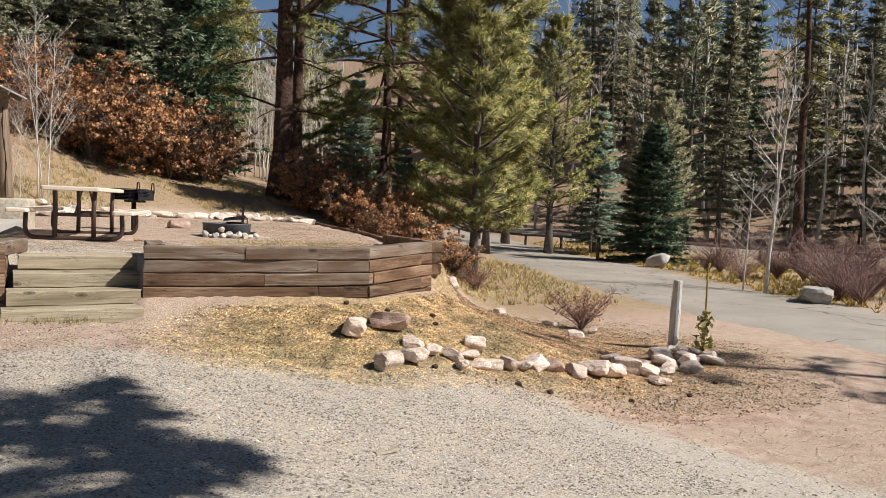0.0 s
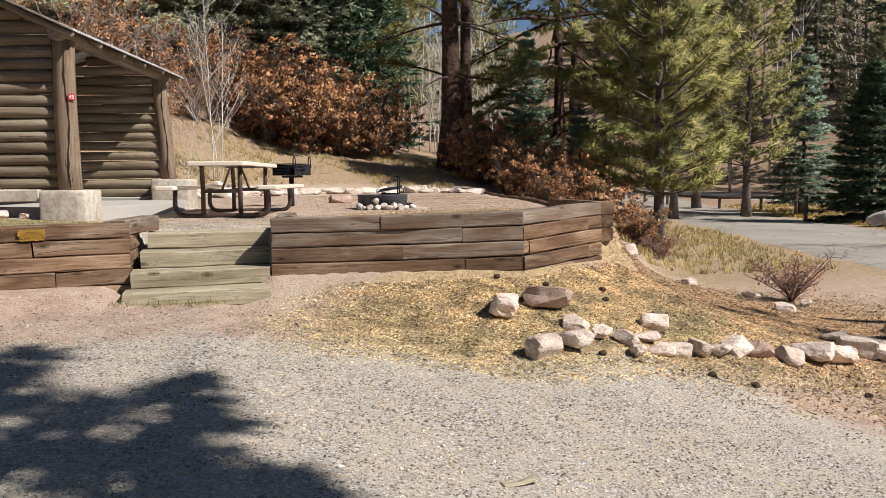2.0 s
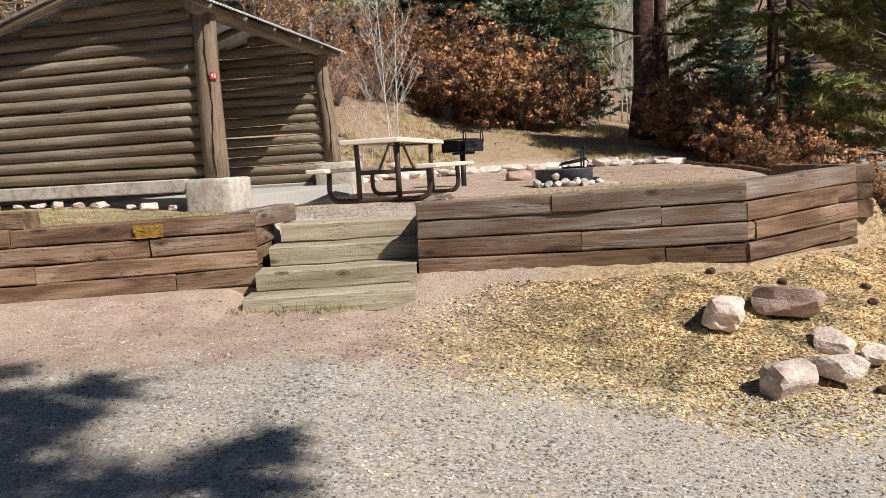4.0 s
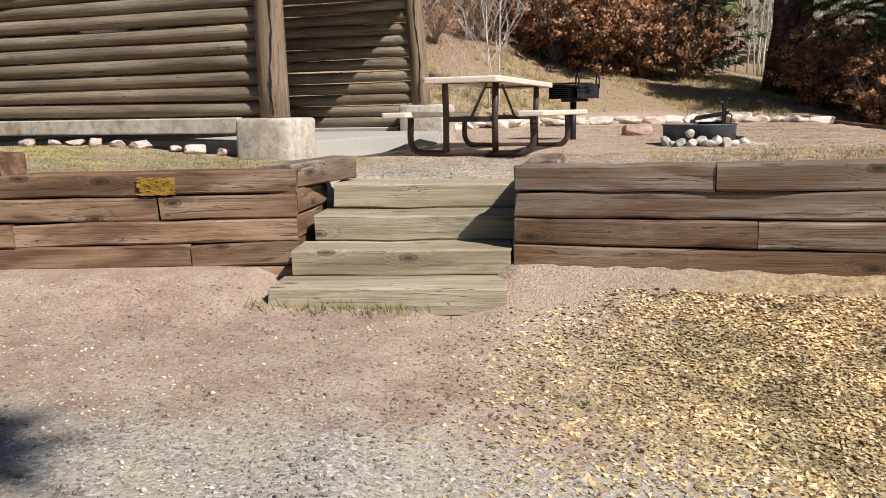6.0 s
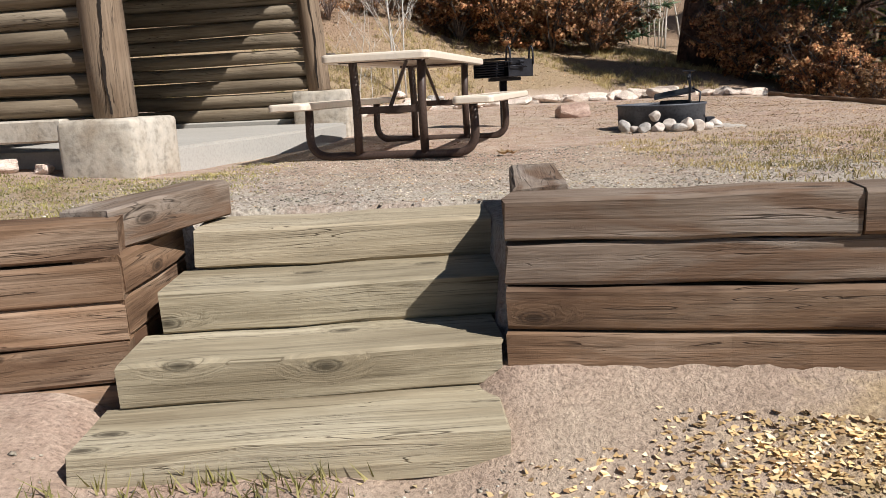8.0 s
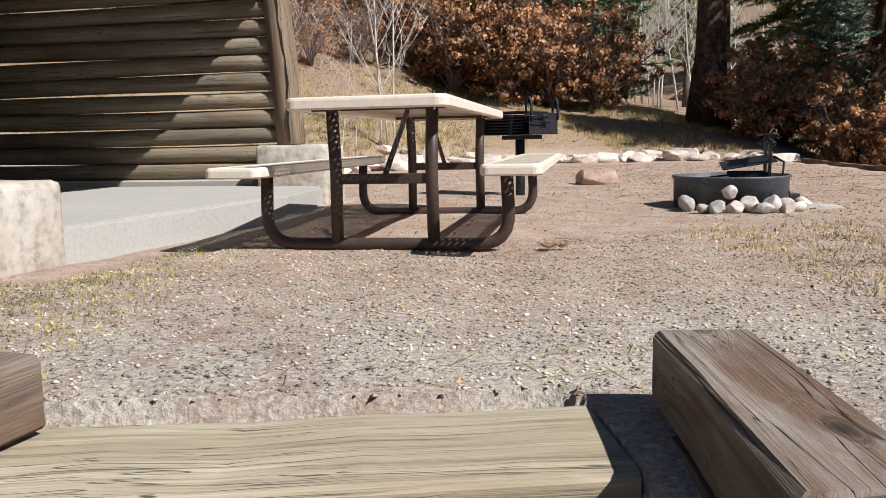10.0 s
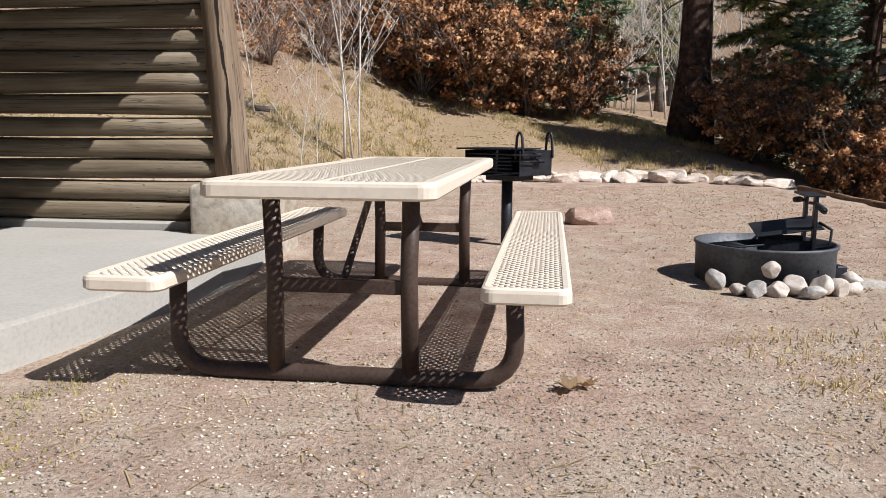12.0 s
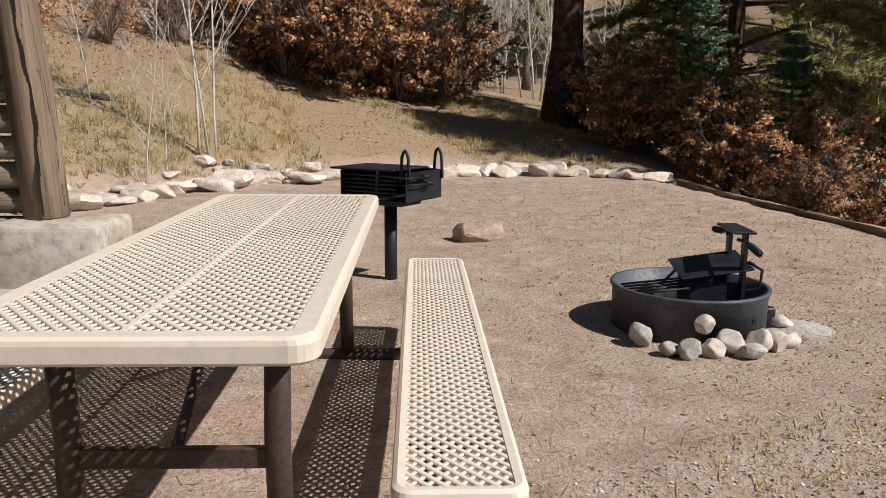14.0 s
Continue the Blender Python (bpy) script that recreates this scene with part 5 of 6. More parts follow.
FAR_C = conifer(9, 22.0, 5.0, 2.4, 20, 6, M_SPRUCE, M_BARK_GREY, 0.22, "fir", 6, (0.48, 0.12), 0.1, 3, 0.02, 0, True)
ASPEN = bare_tree(11, 8.5, 0.085, M_ASPEN, 0.55, 3, 0.22, 0.006)
ASPEN_B = bare_tree(12, 7.0, 0.06, M_ASPEN, 0.7, 3, 0.15, 0.006)
THIN = bare_tree(13, 4.6, 0.021, M_ASPEN, 0.42, 2, 0.2, 0.0035)
THIN_B = bare_tree(14, 3.8, 0.016, M_ASPEN, 0.5, 2, 0.15, 0.0035)
FAR_ASPEN = bare_tree(15, 15.0, 0.14, M_ASPEN, 0.3, 1, 0.5, 0.02)
OAKS = [shrub(20 + k, 2.3, 3.0, 6500, M_OAK, M_BARK_GREY, 0.095, 20) for k in range(4)]
OAK_THIN = [shrub(30 + k, 2.4, 2.8, 1900, M_OAK, M_TWIG, 0.085, 22) for k in range(2)]
WILLOW = [shrub(40 + k, 1.9, 2.8, 0, None, M_WILLOW, 0, 34, 3) for k in range(2)]
SMALL_SHRUB = shrub(50, 0.72, 1.15, 1100, M_OAK, M_WILLOW, 0.032, 24)

plant("pine_tree", YPINE, 10.65, 10.4, 1.09, 40, "young yellow-green pine with long needles on the bank", "tree", "pines")
old_pine = plant("pine_tree", OLD, 6.95, 16.7, 1.0, 200, "old ponderosa-like pine with dark reddish trunk and drooping limbs", "tree", "old pines")
plant("pine_tree", SLIM, 8.35, 19.3, 1.0, 70, "slimmer dark-trunked pine behind the old pine", "tree", "old pines")
plant("pine_tree", OLD2, 10.2, 15.5, 0.95, 160, "dark pine with low hanging shaded branches", "tree", "old pines")
plant("pine_tree", OLD, 12.5, 19.0, 0.85, 20, "dark pine with low hanging shaded branches", "tree", "old pines")
plant("pine_sapling", YPINE, 7.5, 15.4, 0.2, 100, "small green pine sapling beside the old pine trunk", "tree", "pines")
plant("spruce_tree", BLUE, 8.9, 15.2, 0.6, 10, "small blue-green spruce in the shade of the pines", "tree", "spruces")
plant("spruce_tree", BLUE, 9.8, 13.2, 0.42, 80, "small blue-green spruce in the shade of the pines", "tree", "spruces")
plant("pine_tree", PINE_B, 23.6, 23.6, 0.95, 10, "green pine with a bare lower trunk beside the road", "tree", "pines")
plant("pine_tree", PINE_B, 19.0, 22.5, 0.85, 130, "green pine with a bare lower trunk beside the road", "tree", "pines")
plant("pine_tree", PINE_C, 26.0, 31.0, 1.0, 50, "green pine beyond the bend of the road", "tree", "pines")
plant("spruce_tree", BLUE, 26.6, 23.4, 0.95, 30, "blue-green spruce near the rail fence", "tree", "spruces")
plant("spruce_tree", DARK, 24.6, 17.4, 1.0, 10, "dense dark green spruce reaching to the ground", "tree", "spruces")
plant("pine_tree", PINE_C, 31.5, 23.5, 0.75, 200, "green pine behind the dark spruce", "tree", "pines")
plant("pine_tree", SLIM, 29.5, 13.4, 1.05, 90, "tall open pine beyond the willows", "tree", "pines")
plant("pine_tree", SLIM, 33.0, 9.0, 1.1, 300, "tall open pine beyond the willows", "tree", "pines")
# firs and pines up the hillside
for k, (me, x, y, sc, nm) in enumerate([(FIR, -2.5, 23.5, 1.0, "fir_tree"), (FIR_B, 0.4, 24.5, 1.05, "fir_tree"), (FIR, 2.8, 23.5, 1.0, "fir_tree"), (FIR_B, -6.5, 22.0, 1.1, "fir_tree"), (FIR, -9.5, 19.0, 1.1, "fir_tree"), (FIR_B, -1.0, 29.0, 1.2, "fir_tree"), (FIR, -12.5, 15.0, 1.1, "fir_tree")]):
    plant(nm, me, x, y, sc, 47 * k, "grey-green fir on the hillside above the oak brush", "tree", "hillside firs")
plant("spruce_tree", DARK, 4.9, 24.5, 1.6, 60, "dark shaded spruce on the hillside", "tree", "spruces", None, ("trunk", "crown"), 1.2)
for k, (x, y, sc) in enumerate([(7.6, 32.0, 0.85), (9.6, 34.5, 0.8), (4.5, 35.0, 0.95), (11.0, 38.5, 0.9), (1.5, 38.0, 1.0), (14.0, 36.0, 0.85)]):
    plant("pine_tree", PINE_B, x, y, sc, 61 * k, "light green pine on the hillside behind", "tree", "pines")
# bare aspens
for k, (me, x, y, sc) in enumerate([(ASPEN, 18.0, 6.1, 0.72), (ASPEN_B, 17.9, 6.8, 0.5), (ASPEN_B, 20.5, 4.0, 0.8)]):
    plant("aspen_tree", me, x, y, sc, 71 * k, "bare white-barked aspen beside the road", "tree", "aspens", None, ("trunk",))
for k, (me, x, y, sc) in enumerate([(THIN, -0.46, 12.3, 1.0), (THIN_B, -0.33, 12.4, 1.1), (THIN, -0.24, 12.15, 0.88), (THIN_B, -1.08, 11.2, 0.6), (THIN_B, -0.85, 11.6, 0.42), (THIN_B, -1.9, 13.4, 0.8)]):
    plant("aspen_sapling", me, x, y, sc, 83 * k, "thin bare white aspen sapling on the slope", "tree", "aspen saplings", None, ("trunk",))
THICKET = [bare_tree(60 + k, 6.0, 0.04, M_ASPEN, 0.45, 2, 0.2, 0.007) for k in range(3)]
for k in range(26):
    q = random.Random(k + 900)
    plant("aspen_tree", THICKET[k % 3], 9.2 + q.uniform(-3.4, 3.8), 29.0 + q.uniform(-3, 4), q.uniform(0.8, 1.25), 40 * k, "bare pale aspen in a thicket on the hillside", "tree", "aspens", None, ("trunk",))
# oak brush
OAK_SPOTS = [(1.2, 17.6, 1.0), (2.4, 17.2, 1.05), (3.5, 17.4, 1.0), (4.6, 17.6, 0.85), (1.8, 18.8, 1.15), (3.1, 18.9, 1.1), (5.2, 18.9, 0.85), (0.6, 19.4, 1.1), (6.9, 13.9, 0.72), (7.8, 13.2, 0.85), (7.7, 10.7, 0.72), (7.05, 11.2, 0.55), (8.4, 9.6, 0.7), (7.2, 14.9, 0.75), (9.4, 12.9, 0.9), (8.2, 15.6, 0.8), (7.2, 9.7, 0.42), (8.9, 8.6, 0.5)]
for k, (x, y, sc) in enumerate(OAK_SPOTS):
    plant("oak_shrub", OAKS[k % 4], x, y, sc, 53 * k, "scrub oak with brown and rust autumn leaves", "shrub", "oak brush", None, ("stem", "foliage"))
for k, (x, y, sc) in enumerate([(-3.2, 16.2, 0.8), (-4.4, 17.4, 0.95), (-2.3, 18.6, 1.0), (-1.2, 19.6, 0.95), (-5.6, 16.0, 0.9), (-6.8, 14.2, 0.9), (-3.6, 20.0, 1.1), (-0.2, 21.2, 1.0), (1.4, 21.6, 1.1), (-8.0, 12.0, 0.9), (4.0, 20.5, 1.0), (-2.9, 14.6, 0.55), (-3.7, 13.6, 0.6), (-1.9, 16.2, 0.6), (-0.9, 17.4, 0.65), (-4.6, 14.8, 0.7)]):
    plant("oak_shrub", OAK_THIN[k % 2], x, y, sc, 61 * k, "half-bare scrub oak with few brown leaves", "shrub", "oak brush", None, ("stem", "foliage"))
for k in range(52):
    q = random.Random(k + 40)
    x, y = 17.2 + q.uniform(0, 7), -2 + k * 0.31 + q.uniform(-0.5, 0.5)
    if path_distance(np.array([x]), np.array([y]), ROAD)[0] > 3.7:
        plant("willow_shrub", WILLOW[k % 2], x, y, q.uniform(0.6, 0.95), 37 * k, "leafless reddish willow brush by the road", "shrub", "willow brush", None, ("stem",))
plant("small_shrub", SMALL_SHRUB, 7.7, 2.0, 1.0, 0, "small red-stemmed shrub with few leaves on the bank", "shrub", "", None, ("stem", "foliage"))
plant("small_shrub", SMALL_SHRUB, 8.9, 7.4, 0.9, 50, "small red-stemmed shrub under the young pine", "shrub", "", None, ("stem", "foliage"))
# the heavy arched limb of the old pine
limb_v, limb_f = tube([(6.95, 16.7, 7.2), (7.5, 16.3, 7.6), (8.1, 15.9, 8.35), (8.9, 15.4, 8.8), (9.8, 14.9, 8.75), (10.8, 14.4, 8.2)], [0.17, 0.15, 0.13, 0.11, 0.08, 0.04], 10)
limb_me = mesh_of("limb", limb_v, limb_f, M_BARK_RED, True)
old_pine_inv = (pose(6.95, 16.7, land1(6.95, 16.7) - 0.03, 0, 0, 200)).inverted()
limb_me.transform(old_pine_inv)
put("limb", limb_me, old_pine, "thick arched dark limb")
# pines beside and behind the drive
plant("pine_tree", DRIVE_PINE, 3.0, -9.0, 1.05, 30, "tall pine beside the gravel drive", "tree", "old pines")
plant("pine_tree", SLIM, 17.0, -9.3, 0.95, 90, "tall pine across the road", "tree", "old pines")
plant("pine_tree", SLIM, 21.5, -11.5, 0.9, 150, "tall pine across the road", "tree", "old pines")
# the wooded slopes all round
q = random.Random(77)
count = 0
while count < 165:
    a = radians(q.uniform(-62, 118) if count < 149 else q.uniform(118, 298))
    d = q.uniform(50, 118) if count < 149 else q.uniform(28, 60)
    x, y = d * math.cos(a), d * math.sin(a)
    if a > radians(62) and count < 149:
        d *= 0.72
        x, y = d * math.cos(a), d * math.sin(a)
    if 0.8 * x + 0.6 * y < 52 and x > 10 or path_distance(np.array([x]), np.array([y]), FAR_ROAD)[0] < 6:
        continue
    plant("forest_tree", (FAR_A, FAR_B, FAR_C, FAR_B)[count % 4], x, y, q.uniform(0.75, 1.2), q.uniform(0, 360), "dark conifer in the far woods", "tree", "far woods", None, ("trunk", "crown"))
    count += 1
for k in range(80):
    a, d = radians(q.uniform(8, 52)), q.uniform(58, 100)
    plant("far_aspen", FAR_ASPEN, d * math.cos(a), d * math.sin(a), q.uniform(0.8, 1.2), q.uniform(0, 360), "bare white aspen trunk in the far woods", "tree", "far woods", None, ("trunk",))


# ---- post, mullein, fence, edging ----
fallen = thing("fallen_log", pose(-2.35, 13.5, land1(-2.3, 13.5) + 0.07, 0, 4, 12), "dark fallen log lying on the leafy slope", "log")
me = log_mesh(0.75, 0.10, 0.055, 88, M_BARK_GREY, 9, "log_shaft")
for w in me.vertices:
    w.co += Vector(noise.noise_vector(w.co * 7)) * 0.035 + Vector((0, 0, -0.09))
put("log_shaft", me, fallen)
stub = log_mesh(0.5, 0.03, 0.012, 89, M_BARK_GREY, 6, "branch_stub")
put("branch_stub", stub, fallen).matrix_basis = pose(0.25, 0, -0.05, 0, -25, 60)
old_post = thing("marker_post", pose(7.78, -0.05, land1(7.78, -0.05), 2, 1, 0), "short weathered grey wooden post by the road", "post")
me = log_mesh(1.22, 0.085, 0.07, 77, M_POLE, 12, "post_shaft")
me.transform(pose(0, 0, -0.15, 0, -90, 0))
put("post_shaft", me, old_post)
mull = thing("mullein_plant", pose(8.02, -0.45, land1(8.02, -0.45)), "tall dry yellow-green mullein stalk among the rocks", "plant")
tube_part(mull, "stalk", [(0, 0, -0.05), (0.02, 0.01, 0.6), (0.03, 0.02, 1.28), (0.06, 0.02, 1.36)], [0.02, 0.016, 0.014, 0.018], 6, M_GRASS_YELLOW)
lv = np.random.default_rng(3)
hh = lv.uniform(0.02, 0.62, 90)
pl = np.stack([lv.normal(0, 1, 90) * (0.09 - 0.1 * hh), lv.normal(0, 1, 90) * (0.09 - 0.1 * hh), hh], 1)
vv, ff = leaf_quads(pl, 0.12, 5)
put("foliage", fast_mesh("foliage", vv, ff, M_GRASS_GREEN), mull, "yellow-green leaves")


def rail_fence(pts, label):
    """Short log posts with one heavy rail on top."""
    f = thing("rail_fence", pose(0, 0, 0), label, "fence")
    spots = []
    for (ax, ay), (bx, by) in zip(pts, pts[1:]):
        n = max(1, round(math.hypot(bx - ax, by - ay) / 2.6))
        spots += [(ax + (bx - ax) * k / n, ay + (by - ay) * k / n) for k in range(n)]
    spots.append(pts[-1])
    pm = log_mesh(1.0, 0.09, 0.085, 7, M_RAIL, 8, "post")
    pm.transform(pose(0, 0, -0.3, 0, -90, 0))
    tops = []
    for x, y in spots:
        z = land1(x, y)
        put("post", pm, f).matrix_basis = pose(x, y, z)
        tops.append(Vector((x, y, z + 0.66)))
    for a, b in zip(tops, tops[1:]):
        rm = log_mesh((b - a).length + 0.15, 0.085, 0.08, 9, M_RAIL, 8, "rail")
        put("rail", rm, f).matrix_basis = Matrix.Translation(a) @ (b - a).to_track_quat("X", "Z").to_matrix().to_4x4()
    return f


rail_fence([(26.5, 40), (27.2, 30.5), (29.2, 26.0), (33.0, 20.5), (34.5, 14.0), (33.5, 5.0)], "low dark wooden rail fence along the road verge")
for k, (x, y) in enumerate([(22.6, 18.6), (25.5, 22.5)]):
    st = thing("short_post", pose(x, y, land1(x, y)), "short dark wooden post on the grass verge", "post", "verge posts")
    me = log_mesh(1.25, 0.08, 0.075, 80 + k, M_RAIL, 8, "post_shaft")
    me.transform(pose(0, 0, -0.15, 0, -90, 0))
    put("post_shaft", me, st)
edging = thing("wood_edging", pose(0, 0, 0), "low brown board edging at the side of the terrace", "edging")
for k, (a, b) in enumerate([((5.35, 6.4), (5.55, 7.9)), ((5.55, 7.9), (5.68, 9.4)), ((5.68, 9.4), (6.0, 10.9)), ((5.0, 5.0), (5.35, 6.4)), ((4.42, 3.0), (5.0, 5.0))]):
    timber(edging, (b[0], b[1], land1(b[0] - 0.3, b[1]) + 0.05), (a[0], a[1], land1(a[0] - 0.3, a[1]) + 0.05), 0.06, 0.2, M_TIMBER, 140 + k).name = "board"


# ---- loose cover on the ground ----
def scatter(n, box, keep, seed):
    g = np.random.default_rng(seed)
    x, y = g.uniform(box[0], box[1], n), g.uniform(box[2], box[3], n)
    k = keep(x, y) > g.uniform(0, 1, n)
    x, y = x[k], y[k]
    return np.stack([x, y, land(x, y)], 1), g


def on_steps(x, y):
    return ((x > -1.36) & (x < 0.34) & (y > -0.53) & (y < 0.80)) | ((np.abs(y - front_line(x)) < 0.17) & (x < 3.5))


def in_shelter(x, y):
    u, v = (x - O.x) * U.x + (y - O.y) * U.y, (x - O.x) * V.x + (y - O.y) * V.y
    return (u > -4.6) & (u < 0.5) & (v > -0.25) & (v < 3.9)


def clear(x, y):
    return 1.0 * ~(on_steps(x, y) | in_shelter(x, y) | (np.hypot(x - 2.09, y - 4.76) < 0.42))


def pebbles(name, n, box, keep, sizes, seed, label, material=None):
    p, g = scatter(n, box, keep, seed)
    m = len(p)
    s = np.exp(g.uniform(math.log(sizes[0]), math.log(sizes[1]), m))[:, None]
    base = np.array([(1, 0, 0), (0, 1, 0), (-1, 0, 0), (0, -1, 0), (0, 0, 0.75), (0, 0, -0.5)], float)
    a = g.uniform(0, 6.28, m)
    c, q = np.cos(a)[:, None], np.sin(a)[:, None]
    jit = base[None] * g.uniform(0.6, 1.25, (m, 6, 3)) + g.normal(0, 0.15, (m, 6, 3))
    x = jit[..., 0] * c - jit[..., 1] * q
    y = jit[..., 0] * q + jit[..., 1] * c
    v = np.stack([x, y * 0.8, jit[..., 2] * 0.7], 2) * s[..., None] * 0.5 + p[:, None, :] + np.array([0, 0, 1]) * s[..., None] * 0.08
    f = np.array([(0, 1, 4), (1, 2, 4), (2, 3, 4), (3, 0, 4), (1, 0, 5), (2, 1, 5), (3, 2, 5), (0, 3, 5)])
    faces = (np.arange(m)[:, None, None] * 6 + f[None]).reshape(-1, 3)
    return tagged(new(name, fast_mesh(name, v.reshape(-1, 3), faces, material or M_PEBBLE)), label, "gravel", kind="stuff")


def fallen_leaves(name, n, box, keep, size, seed, material, label):
    p, g = scatter(n, box, keep, seed)
    p[:, 2] += g.uniform(0.002, 0.35 * size, len(p))
    v, f = leaf_quads(p, size, seed, 0.78)
    return tagged(new(name, fast_mesh(name, v, f, material)), label, "leaves", kind="stuff")


def grass(name, n, box, keep, height, per, seed, material, label, width=0.006):
    p, g = scatter(n, box, keep, seed)
    p = np.repeat(p, per, 0) + np.concatenate([g.normal(0, 0.035, (len(p) * per, 2)), np.zeros((len(p) * per, 1))], 1)
    m = len(p)
    lean = g.normal(0, 0.45, (m, 2))
    h = height * g.uniform(0.4, 1.2, m)
    a = g.uniform(0, 6.28, m)
    side = np.stack([np.cos(a), np.sin(a), np.zeros(m)], 1) * width
    tip = p + np.stack([lean[:, 0] * h, lean[:, 1] * h, h], 1)
    v = np.stack([p - side, p + side, tip], 1).reshape(-1, 3)
    return tagged(new(name, tri_mesh(name, v, material)), label, "grass", kind="stuff")


def drive(x, y):
    return clear(x, y) * (y < front_line(x)) * (0.35 + 0.65 * smooth01((-1.0 - y) / 1.5)) * (path_distance(x, y, ROAD) > 2.9)


def terrace(x, y):
    return clear(x, y) * (y > front_line(x) + 0.1) * (x < edge_line(y) - 0.1)


pebbles("gravel_near", 44000, (-2.6, 3.2, -5.2, -0.4), drive, (0.006, 0.024), 1, "loose grey and tan gravel on the drive")
pebbles("gravel_far", 14000, (-6, 8, -7.5, -0.4), drive, (0.012, 0.035), 2, "loose grey and tan gravel on the drive")
pebbles("gravel_terrace", 34000, (-3.5, 5.5, 0.4, 11.5), lambda x, y: terrace(x, y) * (0.3 + 0.7 * smooth01((3.4 - y) / 2)), (0.005, 0.02), 3, "fine gravel on the terrace")
pebbles("gravel_path", 16000, (-1.9, 2.6, 0.75, 3.4), terrace, (0.006, 0.022), 33, "loose pale gravel at the top of the steps")
bank_keep = lambda x, y: clear(x, y) * (y < front_line(x) - 0.12) * np.clip(1.5 - np.hypot((x - 2.4) / 2.1, (y + 1.2) / 1.05) + 0.22 * wave_noise(x, y, 2.2, 21), 0, 1) * smooth01((x + 0.5) / 1.1)
fallen_leaves("leaf_litter_bank", 330000, (-1.0, 6.0, -3.4, 0.6), bank_keep, 0.027, 4, M_LITTER, "dense yellow fallen leaves on the bank")
side_keep = lambda x, y: np.where((y < front_line(x) - 0.1) | (x > edge_line(y) + 0.1), 1.0, 0.0) * np.clip(1.5 - np.hypot((x - 5.4) / 2.9, (y - 0.2) / 2.7), 0, 1) * (path_distance(x, y, ROAD) > 2.9)
fallen_leaves("leaf_litter_slope", 150000, (2.5, 9.5, -3.2, 5.0), side_keep, 0.034, 5, M_LITTER_RED, "brown fallen leaves on the slope by the road")
fallen_leaves("leaf_litter_steps", 2600, (-3.0, 2.4, -4.5, -0.4), drive, 0.022, 6, M_LITTER, "scattered dry leaves on the gravel")
fallen_leaves("leaf_litter_terrace", 36000, (-2.5, 5.4, 0.8, 11.5), lambda x, y: terrace(x, y) * (0.2 + 0.8 * smooth01((x - 0.8) / 2)), 0.02, 7, M_LITTER_RED, "small dry leaf bits on the terrace")
fallen_leaves("leaf_litter_hill", 28000, (-6, 10, 9, 22), lambda x, y: 0.9 * smooth01(hill(x, y) / 0.6), 0.045, 8, M_LITTER_RED, "brown leaf litter on the hillside")
grass("grass_hill", 9000, (-7, 7, 7.5, 20), lambda x, y: smooth01(hill(x, y) / 0.15) * smooth01((2.6 - hill(x, y)) / 2) * (wave_noise(x, y, 1.1, 31) > -0.2), 0.13, 9, 9, M_GRASS, "dry tan grass on the slope")
grass("grass_yard", 4200, (-6, -0.7, 0.0, 3.2), lambda x, y: clear(x, y) * (y > front_line(x) + 0.12) * smooth01((-1.0 - x) / 0.5), 0.016, 8, 10, M_GRASS_GREEN, "short fading grass in front of the shelter", 0.004)
grass("grass_wall", 1500, (1.2, 4.2, -0.3, 3.6), lambda x, y: terrace(x, y) * 0.8, 0.03, 7, 11, M_GRASS, "short dry grass behind the retaining wall", 0.004)
grass("grass_verge", 5000, (14, 34, -4, 34), lambda x, y: (path_distance(x, y, ROAD) > 2.9) * (path_distance(x, y, ROAD) < 9) * (x > np.interp(y, [p[1] for p in ROAD], [p[0] for p in ROAD])), 0.17, 8, 12, M_GRASS_YELLOW, "yellow dry grass along the road verge", 0.02)
grass("grass_slope", 2500, (6, 16, 1, 20), lambda x, y: (path_distance(x, y, ROAD) > 2.9) * (x > edge_line(y) + 2.2) * (y > 5.0), 0.16, 9, 13, M_GRASS, "dry tan grass under the young pine", 0.012)
grass("grass_step_edge", 40, (-1.4, -0.5, -0.62, -0.5), lambda x, y: 0.6 + 0 * x, 0.07, 6, 14, M_GRASS_GREEN, "green grass blades at the foot of the steps", 0.004)


def pine_cone(x, y, k):
    bm = bmesh.new()
    bmesh.ops.create_icosphere(bm, subdivisions=2, radius=0.033)
    for w in bm.verts:
        w.co *= 1 + 0.35 * noise.noise(w.co * 60 + Vector((k, 0, 0)))
        w.co.z *= 0.75
    ob = part("pine_cone", bm, M_CONE)
    ob.matrix_basis = pose(x, y, land1(x, y) + 0.02, 0, 0, 50 * k)
    return tagged(ob, "dark open pine cone on the ground", "pine cone", "pine cones")


for k, (x, y) in enumerate([(2.28, -2.26), (3.12, -2.46), (3.43, -2.57), (2.35, -1.05), (2.9, -1.15), (3.3, -1.3), (1.95, -0.85), (3.0, -0.9), (4.6, -2.5), (5.6, -2.4), (6.5, -2.0)]):
    pine_cone(x, y, k)


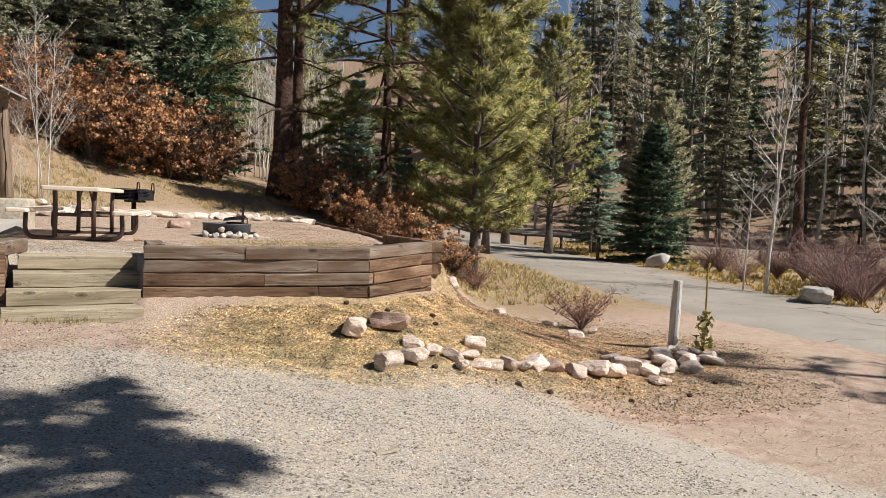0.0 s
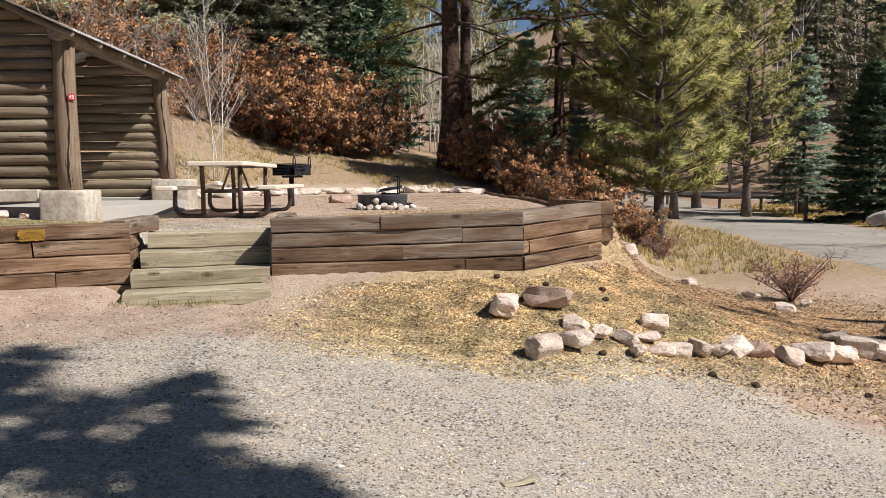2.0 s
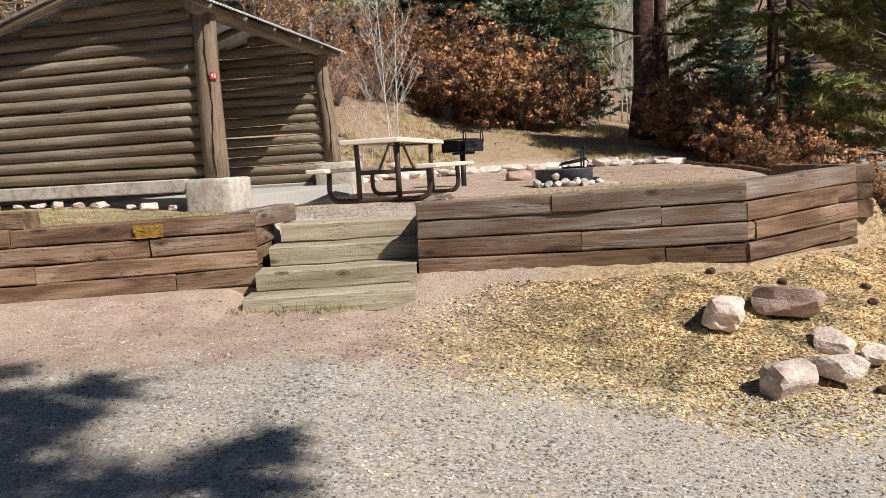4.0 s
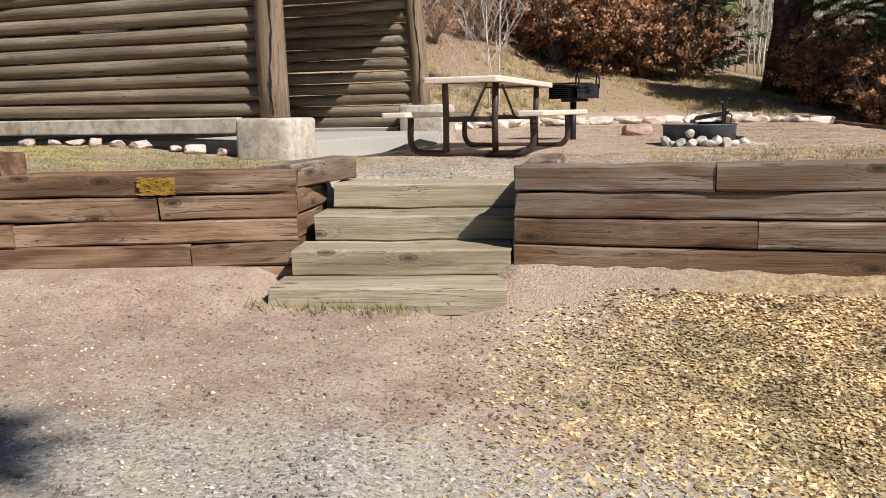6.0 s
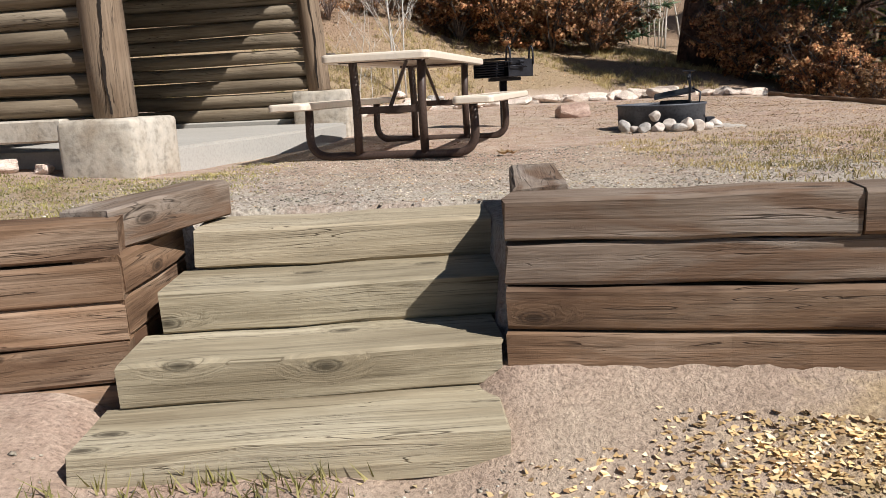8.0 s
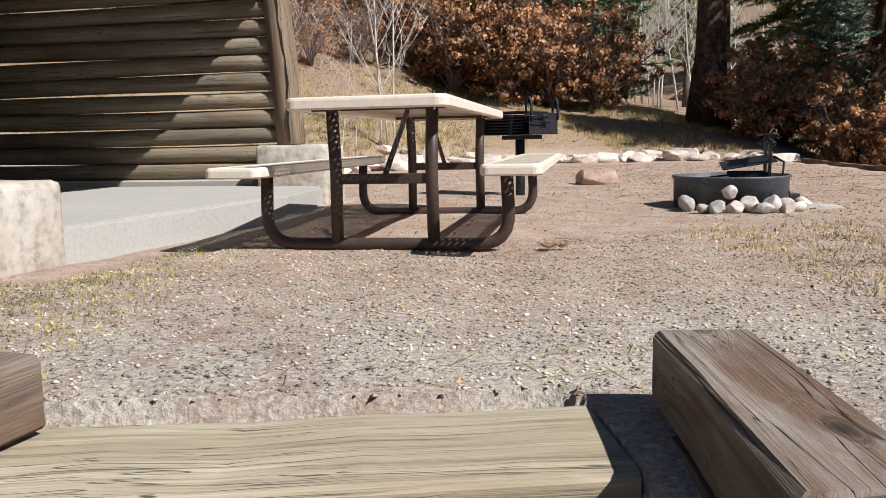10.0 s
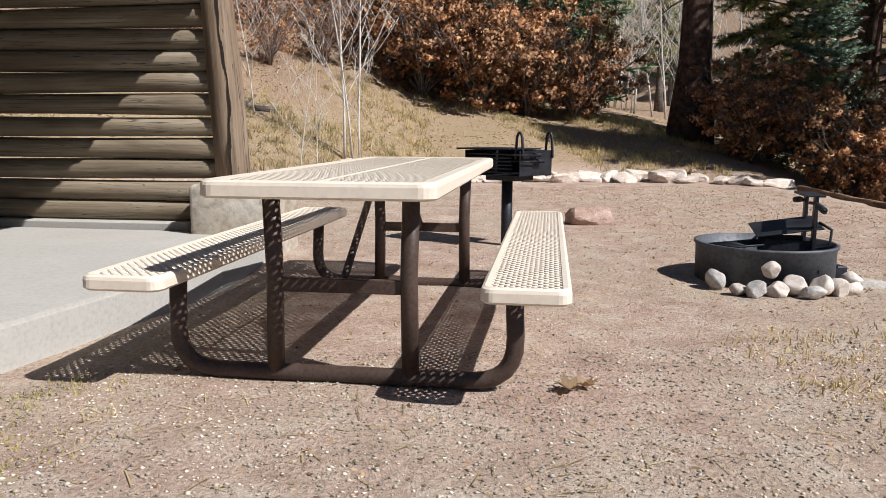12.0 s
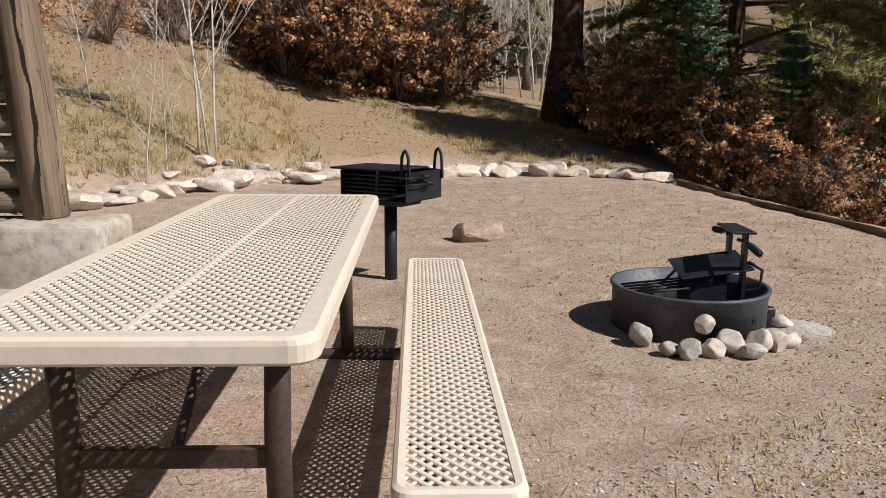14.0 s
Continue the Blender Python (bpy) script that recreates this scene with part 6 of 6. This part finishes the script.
def curled_leaf(x, y, size, turn):
    """A large dry leaf with raised lobes."""
    bm = bmesh.new()
    c = bm.verts.new((0, 0, 0.01))
    rim = []
    for k in range(14):
        a = 2 * math.pi * k / 14
        r = size * (1.0 if k % 2 else 0.55)
        rim.append(bm.verts.new((r * math.cos(a), r * math.sin(a), 0.012 + 0.7 * r * (0.4 + 0.6 * abs(math.sin(a * 1.5))))))
    for k in range(14):
        bm.faces.new((c, rim[k], rim[(k + 1) % 14]))
    bmesh.ops.solidify(bm, geom=bm.faces[:], thickness=0.0015)
    ob = part("dry_leaf", bm, M_LITTER_RED)
    ob.matrix_basis = pose(x, y, land1(x, y), 0, 0, turn)
    return tagged(ob, "large curled dry leaf on the terrace", "leaf")


curled_leaf(0.36, 2.90, 0.06, 20)
curled_leaf(0.43, 2.93, 0.045, 70)
bark = timber(None, (0.6, -4.55, land1(0.66, -4.5) + 0.02), (0.78, -4.5, land1(0.7, -4.5) + 0.02), 0.05, 0.018, M_STEP, 201)
bark.name = "bark_chip"
tagged(bark, "flat tan bark chip on the gravel", "wood chip")
chip = timber(None, (-0.33, -1.36, land1(-0.3, -1.3) + 0.014), (-0.31, -1.26, land1(-0.3, -1.25) + 0.014), 0.022, 0.014, M_STEP, 202)
chip.name = "wood_chip"
tagged(chip, "small tan wood chip on the gravel", "wood chip")

# twigs and straw on the terrace
def twig_bits(n, seed):
    g = np.random.default_rng(seed)
    p, g = scatter(n, (-2.0, 5.4, 0.9, 11.5), terrace, seed)
    m = len(p)
    a, L = g.uniform(0, 6.28, m), g.uniform(0.02, 0.11, m)
    d = np.stack([np.cos(a) * L, np.sin(a) * L, g.normal(0, 0.004, m)], 1)
    w = np.stack([-np.sin(a), np.cos(a), np.zeros(m)], 1) * 0.0016
    p[:, 2] += 0.006
    v = np.stack([p - d / 2 - w, p - d / 2 + w, p + d / 2 + w, p + d / 2 - w], 1).reshape(-1, 3)
    return tagged(new("straw_bits", fast_mesh("straw_bits", v, np.arange(len(v)).reshape(-1, 4), M_GRASS)), "scattered dry straw and needle bits", "straw", kind="stuff")


twig_bits(5200, 61)
